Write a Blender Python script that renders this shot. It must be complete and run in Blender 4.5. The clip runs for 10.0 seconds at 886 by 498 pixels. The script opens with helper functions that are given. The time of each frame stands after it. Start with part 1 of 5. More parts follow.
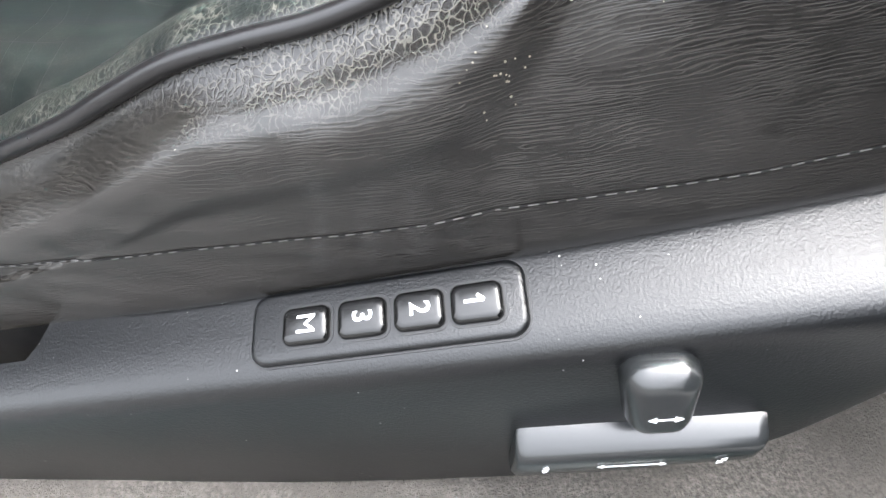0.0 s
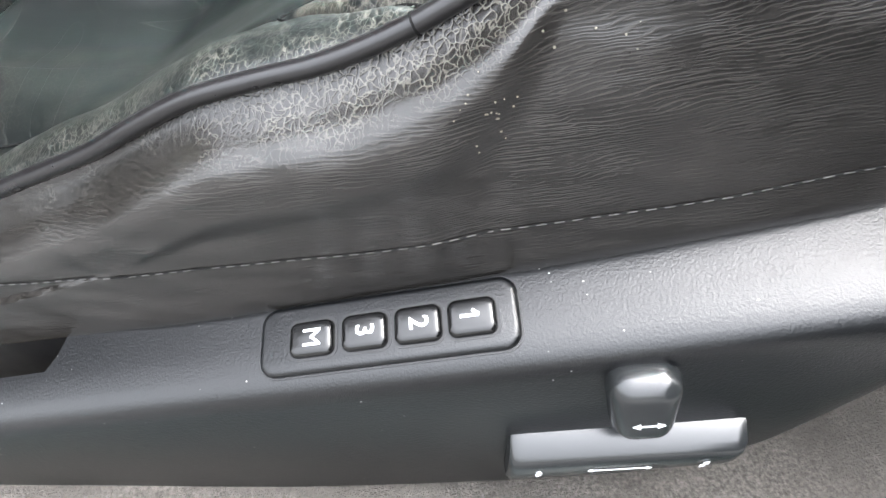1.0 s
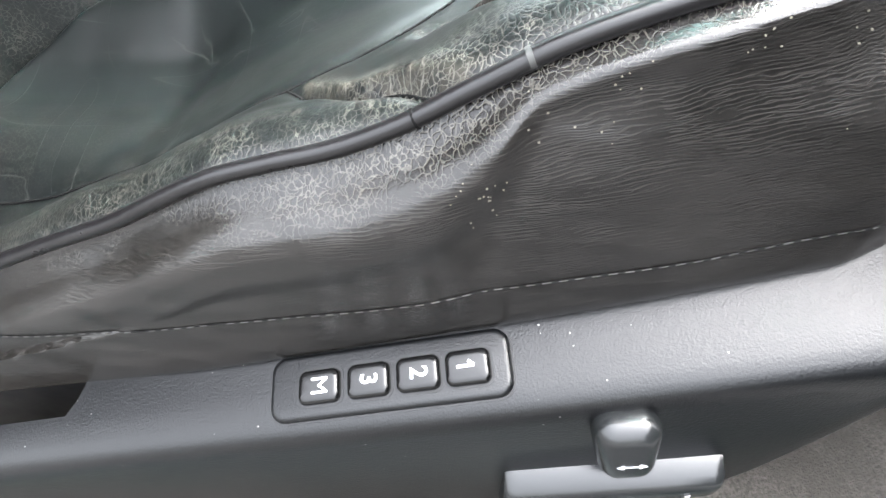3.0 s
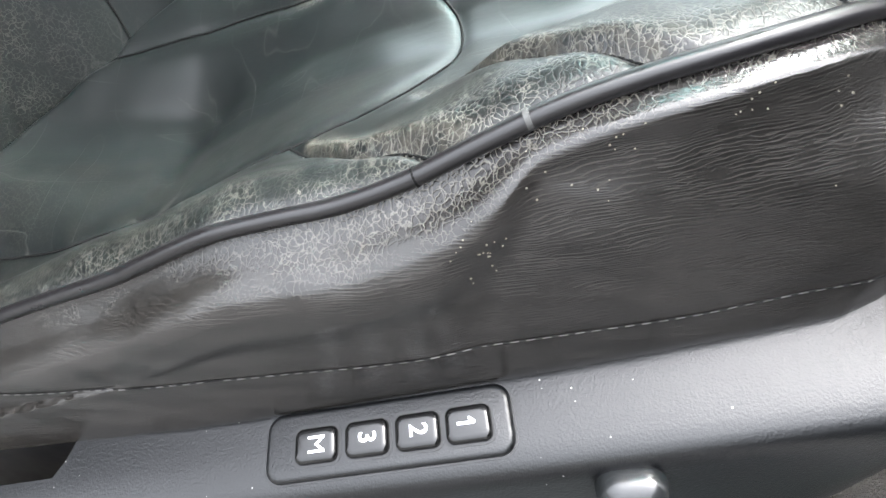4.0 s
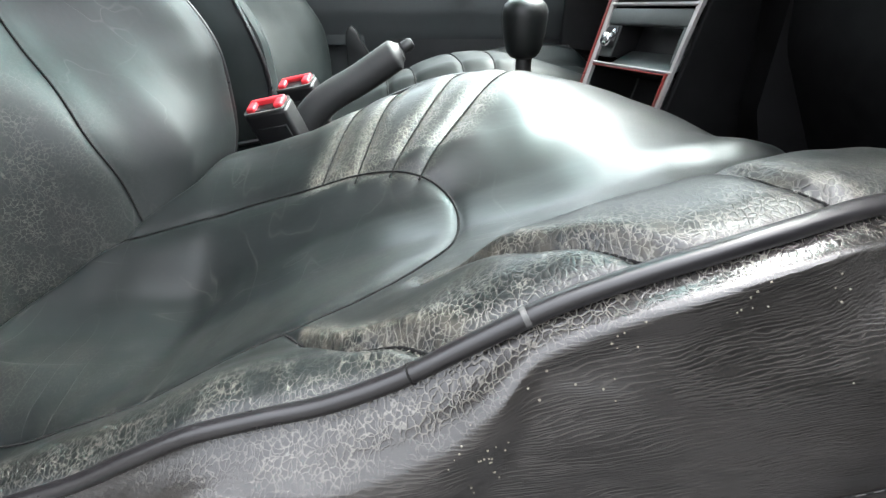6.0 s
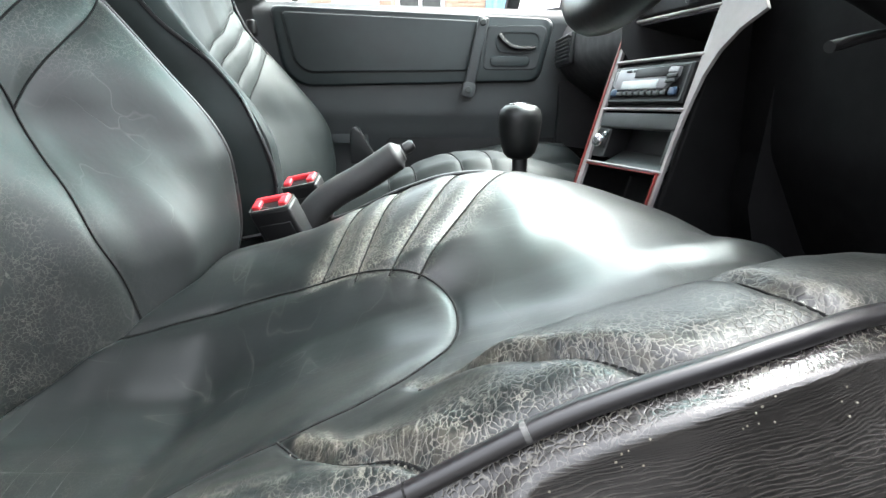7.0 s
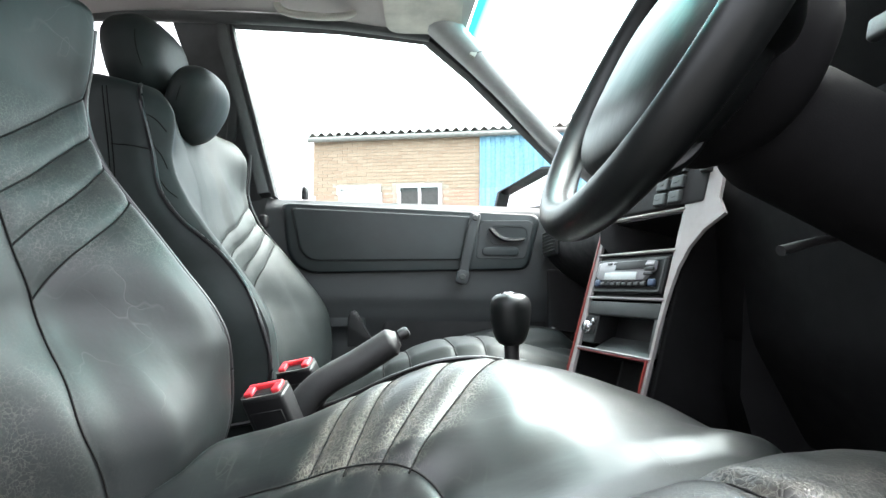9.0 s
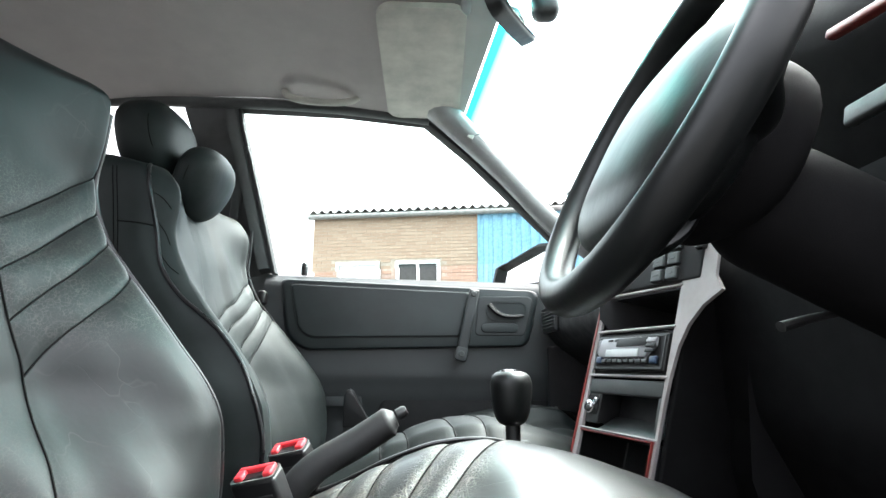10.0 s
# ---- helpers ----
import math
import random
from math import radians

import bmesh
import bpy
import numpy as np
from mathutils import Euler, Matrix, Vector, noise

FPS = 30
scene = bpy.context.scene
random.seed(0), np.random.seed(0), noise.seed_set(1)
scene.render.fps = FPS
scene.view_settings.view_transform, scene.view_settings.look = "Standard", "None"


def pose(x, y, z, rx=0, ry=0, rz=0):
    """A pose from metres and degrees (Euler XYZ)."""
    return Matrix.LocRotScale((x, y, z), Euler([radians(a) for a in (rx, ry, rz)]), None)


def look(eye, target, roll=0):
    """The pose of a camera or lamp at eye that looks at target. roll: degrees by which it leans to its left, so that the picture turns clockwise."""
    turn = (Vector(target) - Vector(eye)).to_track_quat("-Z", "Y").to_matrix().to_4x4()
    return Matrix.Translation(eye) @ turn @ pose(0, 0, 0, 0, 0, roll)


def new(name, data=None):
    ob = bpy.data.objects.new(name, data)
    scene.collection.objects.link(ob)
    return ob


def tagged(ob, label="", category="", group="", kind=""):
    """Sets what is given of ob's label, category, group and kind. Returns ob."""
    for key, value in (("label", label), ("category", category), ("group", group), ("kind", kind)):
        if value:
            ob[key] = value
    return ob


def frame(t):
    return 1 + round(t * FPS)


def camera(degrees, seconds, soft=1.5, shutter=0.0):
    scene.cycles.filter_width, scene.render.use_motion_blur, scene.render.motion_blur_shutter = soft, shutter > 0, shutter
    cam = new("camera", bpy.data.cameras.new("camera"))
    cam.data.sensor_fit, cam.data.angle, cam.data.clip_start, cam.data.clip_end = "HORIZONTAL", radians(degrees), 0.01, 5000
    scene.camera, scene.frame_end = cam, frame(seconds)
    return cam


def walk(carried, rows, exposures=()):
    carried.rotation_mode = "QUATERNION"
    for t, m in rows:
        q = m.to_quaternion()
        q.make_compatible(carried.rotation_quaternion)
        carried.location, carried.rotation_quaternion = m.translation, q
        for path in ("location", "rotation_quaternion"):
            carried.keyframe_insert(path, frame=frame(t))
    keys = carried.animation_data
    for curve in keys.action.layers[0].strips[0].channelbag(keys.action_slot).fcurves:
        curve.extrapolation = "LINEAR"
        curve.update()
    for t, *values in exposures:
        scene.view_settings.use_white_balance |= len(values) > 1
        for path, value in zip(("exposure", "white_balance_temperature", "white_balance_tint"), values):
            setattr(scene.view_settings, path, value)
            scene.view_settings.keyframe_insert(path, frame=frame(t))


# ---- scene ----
LENS = 79.0
cam = camera(LENS, 10.0)
# seconds, eye, yaw (left), pitch (up), roll
PATH = [
    (0.0, (0.1030, -0.0636, 0.5618), 0.79, -47.57, 0.40),
    (0.5, (0.1029, -0.0718, 0.5711), 0.77, -47.11, 0.40),
    (1.0, (0.1044, -0.0723, 0.5852), 0.66, -47.15, 0.27),
    (1.5, (0.1056, -0.0713, 0.5952), 0.56, -47.17, 0.20),
    (2.0, (0.1030, -0.0700, 0.6068), 0.33, -47.36, 0.23),
    (3.5, (0.1021, -0.0689, 0.6349), -0.35, -44.16, 0.43),
    (4.0, (0.1004, -0.0682, 0.6346), -0.59, -40.94, 0.44),
    (4.5, (0.0989, -0.0662, 0.6369), -0.68, -37.08, 0.36),
    (5.0, (0.0990, -0.0601, 0.6400), -0.74, -32.77, 0.24),
    (5.5, (0.1003, -0.0535, 0.6428), -0.67, -28.62, 0.19),
    (7.0, (0.1034, -0.0470, 0.6590), -0.51, -14.99, 0.00),
    (7.5, (0.1039, -0.0600, 0.6668), -0.63, -10.56, 0.02),
    (8.0, (0.1068, -0.0648, 0.6691), -0.66, -5.55, 0.10),
    (8.5, (0.1079, -0.0681, 0.6701), -0.70, -0.99, 0.07),
    (9.0, (0.1089, -0.0693, 0.6728), -0.78, 3.95, 0.14),
    (9.5, (0.1092, -0.0709, 0.6735), -0.84, 8.36, 0.16),
    (10.0, (0.1072, -0.0732, 0.6716), -0.95, 12.07, 0.18),
]


def aim(eye, yaw, pitch, roll):
    a, b = radians(yaw), radians(pitch)
    ahead = Vector((-math.sin(a) * math.cos(b), math.cos(a) * math.cos(b), math.sin(b)))
    return look(eye, Vector(eye) + ahead, roll)


# the picture darkens a little as the bright sky comes into view
EXPOSURES = [(0.0, 2.84), (2.0, 2.80), (4.5, 2.62), (5.5, 2.54), (7.5, 2.54), (8.5, 2.52), (9.3, 2.36), (10.0, 2.24)]
walk(cam, [(t, aim(eye, yaw, pitch, roll)) for t, eye, yaw, pitch, roll in PATH], EXPOSURES)


# ---------------------------------------------------------------- light
world = bpy.data.worlds.new("sky")
scene.world = world
world.use_nodes = True
wn, wl = world.node_tree.nodes, world.node_tree.links
sky = wn.new("ShaderNodeTexSky")
sky.sky_type = "NISHITA"
sky.sun_disc = False
sky.sun_elevation, sky.sun_rotation = radians(60), radians(57)
sky.dust_density = 4.0
pale = wn.new("ShaderNodeHueSaturation")
pale.inputs["Saturation"].default_value = 0.22
wl.new(sky.outputs["Color"], pale.inputs["Color"])
# an overcast sky: brightest overhead
way = wn.new("ShaderNodeTexCoord")
split = wn.new("ShaderNodeSeparateXYZ")
wl.new(way.outputs["Generated"], split.inputs[0])
lift = wn.new("ShaderNodeMapRange")
lift.inputs["To Min"].default_value, lift.inputs["To Max"].default_value = 0.42, 4.9
wl.new(split.outputs["Z"], lift.inputs["Value"])
cloud = wn.new("ShaderNodeVectorMath")
cloud.operation = "SCALE"
wl.new(pale.outputs["Color"], cloud.inputs[0])
wl.new(lift.outputs[0], cloud.inputs["Scale"])
wl.new(cloud.outputs[0], wn["Background"].inputs["Color"])
wn["Background"].inputs["Strength"].default_value = 0.14
lamp = bpy.data.lights.new("sun", "SUN")
lamp.energy, lamp.angle, lamp.color = 0.20, radians(44), (1.0, 0.97, 0.93)
sun = new("sun", lamp)
sun.matrix_world = look((2.3, 1.8, 4.9), (0.1, 0.4, 0.4))


# ---------------------------------------------------------------- small tools
def smooth(knots, x):
    """Monotone cubic through a few (x, value) knots."""
    if x <= knots[0][0]:
        return knots[0][1]
    if x >= knots[-1][0]:
        return knots[-1][1]
    k = 0
    while knots[k + 1][0] < x:
        k += 1

    def slope(i):
        if i == 0 or i == len(knots) - 1:
            j = min(i, len(knots) - 2)
            return (knots[j + 1][1] - knots[j][1]) / (knots[j + 1][0] - knots[j][0])
        a = (knots[i][1] - knots[i - 1][1]) / (knots[i][0] - knots[i - 1][0])
        b = (knots[i + 1][1] - knots[i][1]) / (knots[i + 1][0] - knots[i][0])
        return 0.0 if a * b <= 0 else 2 * a * b / (a + b)

    (x0, v0), (x1, v1) = knots[k], knots[k + 1]
    h = x1 - x0
    t = (x - x0) / h
    return (v0 * (1 + 2 * t) * (1 - t) ** 2 + v1 * t * t * (3 - 2 * t)
            + h * slope(k) * t * (1 - t) ** 2 - h * slope(k + 1) * t * t * (1 - t))


def bump01(x, a, b):
    """0 below a, 1 above b, eased between."""
    t = min(1.0, max(0.0, (x - a) / (b - a)))
    return t * t * (3 - 2 * t)


def empty(name, at, label="", category="", group="", kind=""):
    ob = new(name)
    ob.location = at
    ob.empty_display_size = 0.05
    return tagged(ob, label, category, group, kind)


def part(name, bm, material, parent=None, label="", shade=True):
    """One mesh object in world places, under a thing or a part."""
    if isinstance(bm, bmesh.types.BMesh):
        bmesh.ops.recalc_face_normals(bm, faces=bm.faces)
        me = bpy.data.meshes.new(name)
        bm.to_mesh(me)
        bm.free()
    else:
        me = bm
    if shade:
        me.polygons.foreach_set("use_smooth", [True] * len(me.polygons))
        me.set_sharp_from_angle(angle=radians(42))
    for m in material if isinstance(material, (list, tuple)) else [material]:
        me.materials.append(m)
    ob = new(name, me)
    if parent is not None:
        ob.parent = parent
        ob.matrix_parent_inverse = Matrix.Translation(-parent.location)
    if label:
        ob["label"] = label
    return ob


def grid(fn, nu, nv, closed_v=False):
    """A sheet of quads from fn(u, v), u and v from 0 to 1."""
    bm = bmesh.new()
    rows = []
    for i in range(nu + 1):
        n = nv if closed_v else nv + 1
        rows.append([bm.verts.new(fn(i / nu, j / nv)) for j in range(n)])
    for i in range(nu):
        for j in range(nv):
            k = (j + 1) % nv if closed_v else j + 1
            bm.faces.new((rows[i][j], rows[i][k], rows[i + 1][k], rows[i + 1][j]))
    return bm


def slab(fn, nu, nv, thick):
    """A sheet with thickness (dx, dy, dz) added behind it and closed round its rim."""
    bm = bmesh.new()
    t = Vector(thick)
    a = [[bm.verts.new(fn(i / nu, j / nv)) for j in range(nv + 1)] for i in range(nu + 1)]
    b = [[bm.verts.new(Vector(fn(i / nu, j / nv)) + t) for j in range(nv + 1)] for i in range(nu + 1)]
    for i in range(nu):
        for j in range(nv):
            bm.faces.new((a[i][j], a[i][j + 1], a[i + 1][j + 1], a[i + 1][j]))
            bm.faces.new((b[i][j], b[i + 1][j], b[i + 1][j + 1], b[i][j + 1]))
    for i in range(nu):
        bm.faces.new((a[i][0], a[i + 1][0], b[i + 1][0], b[i][0]))
        bm.faces.new((a[i][nv], b[i][nv], b[i + 1][nv], a[i + 1][nv]))
    for j in range(nv):
        bm.faces.new((a[0][j], b[0][j], b[0][j + 1], a[0][j + 1]))
        bm.faces.new((a[nu][j], a[nu][j + 1], b[nu][j + 1], b[nu][j]))
    return bm


def along(points, n):
    """n + 1 places on a smooth line through a few points."""
    p = [Vector(q) for q in points]
    ts = [0.0]
    for a, b in zip(p, p[1:]):
        ts.append(ts[-1] + max((b - a).length, 1e-5))
    out = []
    for i in range(n + 1):
        t = ts[-1] * i / n
        out.append(Vector([spline(ts, [q[k] for q in p], t) for k in range(3)]))
    return out


def spline(ts, vs, t):
    k = 0
    while k < len(ts) - 2 and ts[k + 1] < t:
        k += 1

    def m(i):
        a, b = max(i - 1, 0), min(i + 1, len(ts) - 1)
        return (vs[b] - vs[a]) / (ts[b] - ts[a])

    h = ts[k + 1] - ts[k]
    u = (t - ts[k]) / h
    return (vs[k] * (1 + 2 * u) * (1 - u) ** 2 + vs[k + 1] * u * u * (3 - 2 * u)
            + h * m(k) * u * (1 - u) ** 2 - h * m(k + 1) * u * u * (1 - u))


def tube(points, radius, n=40, sides=10, flat=1.0, ends=True, closed=False):
    """A round bar along a smooth line. radius: a number or a function of 0..1."""
    pts = along(points, n)
    bm = bmesh.new()
    rings = []
    side = None
    for i, p in enumerate(pts):
        if closed:
            d = (pts[(i + 1) % n] - pts[(i - 1) % n]).normalized()
        else:
            d = (pts[min(i + 1, n)] - pts[max(i - 1, 0)]).normalized()
        if side is None:
            side = d.cross(Vector((0, 0, 1)))
            if side.length < 0.1:
                side = d.cross(Vector((0, 1, 0)))
        side = (side - d * side.dot(d)).normalized()
        up = side.cross(d)
        r = radius(i / n) if callable(radius) else radius
        rings.append([bm.verts.new(p + side * (r * math.cos(2 * math.pi * j / sides)) + up * (r * flat * math.sin(2 * math.pi * j / sides)))
                      for j in range(sides)])
    if closed:
        for v in rings.pop():
            bm.verts.remove(v)
    m = len(rings)
    for i in range(m if closed else m - 1):
        for j in range(sides):
            bm.faces.new((rings[i][j], rings[i][(j + 1) % sides], rings[(i + 1) % m][(j + 1) % sides], rings[(i + 1) % m][j]))
    if ends and not closed:
        bm.faces.new(rings[0])
        bm.faces.new(rings[-1])
    return bm


def rounded(m, sx, sy, sz, r, seg=3):
    """A box of full sizes sx, sy, sz with rounded edges, at the pose m."""
    bm = bmesh.new()
    bmesh.ops.create_cube(bm, size=1.0)
    bmesh.ops.scale(bm, vec=(sx, sy, sz), verts=bm.verts)
    if r > 0:
        bmesh.ops.bevel(bm, geom=bm.edges[:], offset=min(r, 0.49 * min(sx, sy, sz)), segments=seg, profile=0.5, affect="EDGES")
    bmesh.ops.transform(bm, matrix=m, verts=bm.verts)
    return bm


def outline_rect(w, h, r, n=6):
    """A rounded rectangle's corner points round the origin."""
    pts = []
    for cx, cy, a0 in ((w / 2 - r, h / 2 - r, 0), (-w / 2 + r, h / 2 - r, 90), (-w / 2 + r, -h / 2 + r, 180), (w / 2 - r, -h / 2 + r, 270)):
        for k in range(n + 1):
            a = radians(a0 + 90 * k / n)
            pts.append((cx + r * math.cos(a), cy + r * math.sin(a)))
    return pts


def plate(outline, m, depth, edge=0.0, seg=2):
    """A flat outline (x, y) with thickness from z = 0 up to depth, its upper rim rounded, at the pose m."""
    bm = bmesh.new()
    low = [bm.verts.new((x, y, 0)) for x, y in outline]
    n = len(low)
    cx, cy = sum(p[0] for p in outline) / n, sum(p[1] for p in outline) / n
    rings = [low]
    if edge > 0:
        size = max(max(abs(p[0] - cx) for p in outline), 1e-6), max(max(abs(p[1] - cy) for p in outline), 1e-6)
        for k in range(seg + 1):
            a = math.pi / 2 * k / seg
            inset = edge * (1 - math.cos(a))
            rings.append([bm.verts.new((cx + (x - cx) * (1 - inset / size[0]), cy + (y - cy) * (1 - inset / size[1]), depth - edge + edge * math.sin(a))) for x, y in outline])
    else:
        rings.append([bm.verts.new((x, y, depth)) for x, y in outline])
    for a, b in zip(rings, rings[1:]):
        for i in range(n):
            bm.faces.new((a[i], a[(i + 1) % n], b[(i + 1) % n], b[i]))
    bm.faces.new(rings[-1])
    bm.faces.new(low)
    bmesh.ops.transform(bm, matrix=m, verts=bm.verts)
    return bm


def ring_plate(outer, inner, m, depth):
    """A flat frame between two outlines of the same number of points, with thickness."""
    bm = bmesh.new()
    n = len(outer)
    v = [[bm.verts.new((x, y, z)) for x, y in o] for o, z in ((outer, 0), (outer, depth), (inner, depth), (inner, 0))]
    for a, b in ((0, 1), (1, 2), (2, 3), (3, 0)):
        for i in range(n):
            bm.faces.new((v[a][i], v[a][(i + 1) % n], v[b][(i + 1) % n], v[b][i]))
    bmesh.ops.transform(bm, matrix=m, verts=bm.verts)
    return bm


def lathe(profile, m, seg=24):
    """A turned body from (radius, height) pairs, at the pose m."""
    bm = bmesh.new()
    rings = []
    for r, z in profile:
        rings.append([bm.verts.new((r * math.cos(2 * math.pi * k / seg), r * math.sin(2 * math.pi * k / seg), z)) for k in range(seg)])
    for a, b in zip(rings, rings[1:]):
        for k in range(seg):
            bm.faces.new((a[k], a[(k + 1) % seg], b[(k + 1) % seg], b[k]))
    bm.faces.new(rings[0])
    bm.faces.new(rings[-1])
    bmesh.ops.transform(bm, matrix=m, verts=bm.verts)
    return bm


def blob(m, sx, sy, sz, power=2.4, seg=28):
    """A cushion-like body: a superellipsoid of full sizes, at the pose m."""
    def sg(v, e):
        return math.copysign(abs(v) ** e, v)
    bm = bmesh.new()
    e = 2 / power
    rings = []
    for i in range(1, seg // 2):
        a = -math.pi / 2 + math.pi * i / (seg // 2)
        rings.append([bm.verts.new((sx / 2 * sg(math.cos(a), e) * sg(math.cos(2 * math.pi * k / seg), e),
                                    sy / 2 * sg(math.cos(a), e) * sg(math.sin(2 * math.pi * k / seg), e), sz / 2 * sg(math.sin(a), e))) for k in range(seg)])
    for a, b in zip(rings, rings[1:]):
        for k in range(seg):
            bm.faces.new((a[k], a[(k + 1) % seg], b[(k + 1) % seg], b[k]))
    lo, hi = bm.verts.new((0, 0, -sz / 2)), bm.verts.new((0, 0, sz / 2))
    for k in range(seg):
        bm.faces.new((rings[0][(k + 1) % seg], rings[0][k], lo))
        bm.faces.new((rings[-1][k], rings[-1][(k + 1) % seg], hi))
    bmesh.ops.transform(bm, matrix=m, verts=bm.verts)
    return bm


def join(*bms):
    out = bms[0]
    for b in bms[1:]:
        me = bpy.data.meshes.new("tmp")
        b.to_mesh(me)
        b.free()
        out.from_mesh(me)
        bpy.data.meshes.remove(me)
    return out


def axes(at, x_axis, y_axis):
    """A pose with its x and y along the given ways."""
    x = Vector(x_axis).normalized()
    z = x.cross(Vector(y_axis)).normalized()
    y = z.cross(x)
    return Matrix(((x[0], y[0], z[0], at[0]), (x[1], y[1], z[1], at[1]), (x[2], y[2], z[2], at[2]), (0, 0, 0, 1)))


# ---------------------------------------------------------------- materials
class Mat:
    """A little helper round one node material."""

    def __init__(self, name, colour, rough=0.5, metal=0.0, spec=0.5):
        self.m = bpy.data.materials.new(name)
        self.m.use_nodes = True
        self.t = self.m.node_tree
        self.b = self.t.nodes["Principled BSDF"]
        self.b.inputs["Base Color"].default_value = (*colour, 1)
        self.b.inputs["Roughness"].default_value = rough
        self.b.inputs["Metallic"].default_value = metal
        self.b.inputs["Specular IOR Level"].default_value = spec
        self.colour = colour
        self.rough = rough
        self.height = None
        self.tex = self.t.nodes.new("ShaderNodeTexCoord").outputs["Object"]

    def node(self, kind, **values):
        n = self.t.nodes.new(kind)
        for k, v in values.items():
            n.inputs[k].default_value = v
        return n

    def link(self, a, b):
        self.t.links.new(a, b)

    def stretched(self, sx, sy, sz, rot=(0, 0, 0)):
        n = self.node("ShaderNodeMapping", Scale=(sx, sy, sz), Rotation=rot)
        self.link(self.tex, n.inputs["Vector"])
        return n.outputs["Vector"]

    def noise(self, scale, detail=4.0, rough=0.6, vector=None):
        n = self.node("ShaderNodeTexNoise", Scale=scale, Detail=detail, Roughness=rough)
        self.link(vector or self.tex, n.inputs["Vector"])
        return n.outputs["Fac"]

    def cells(self, scale, vector=None, feature="DISTANCE_TO_EDGE"):
        n = self.node("ShaderNodeTexVoronoi", Scale=scale)
        n.feature = feature
        self.link(vector or self.tex, n.inputs["Vector"])
        return n.outputs["Distance"]

    def ramp(self, fac, a, b, va=0.0, vb=1.0):
        n = self.node("ShaderNodeMapRange")
        n.inputs["From Min"].default_value, n.inputs["From Max"].default_value = a, b
        n.inputs["To Min"].default_value, n.inputs["To Max"].default_value = va, vb
        self.link(fac, n.inputs["Value"])
        return n.outputs["Result"]

    def math(self, op, a, b):
        n = self.t.nodes.new("ShaderNodeMath")
        n.operation = op
        for i, v in enumerate((a, b)):
            if isinstance(v, (int, float)):
                n.inputs[i].default_value = v
            else:
                self.link(v, n.inputs[i])
        return n.outputs[0]

    def mix(self, fac, a, b):
        n = self.t.nodes.new("ShaderNodeMix")
        n.data_type = "RGBA"
        for key, v in ((0, fac), (6, a), (7, b)):
            if isinstance(v, (int, float)):
                n.inputs[key].default_value = v
            elif isinstance(v, tuple):
                n.inputs[key].default_value = (*v, 1)
            else:
                self.link(v, n.inputs[key])
        return n.outputs[2]

    def base(self, socket):
        self.link(socket, self.b.inputs["Base Color"])

    def roughness(self, socket):
        self.link(socket, self.b.inputs["Roughness"])

    def attribute(self, name):
        n = self.t.nodes.new("ShaderNodeAttribute")
        n.attribute_name = name
        return n.outputs["Fac"]

    def relief(self, height, strength=0.5, distance=0.001):
        n = self.node("ShaderNodeBump", Strength=strength, Distance=distance)
        self.link(height, n.inputs["Height"])
        if self.height is not None:
            self.link(self.height, n.inputs["Normal"])
        self.height = n.outputs["Normal"]
        self.link(self.height, self.b.inputs["Normal"])
        return self


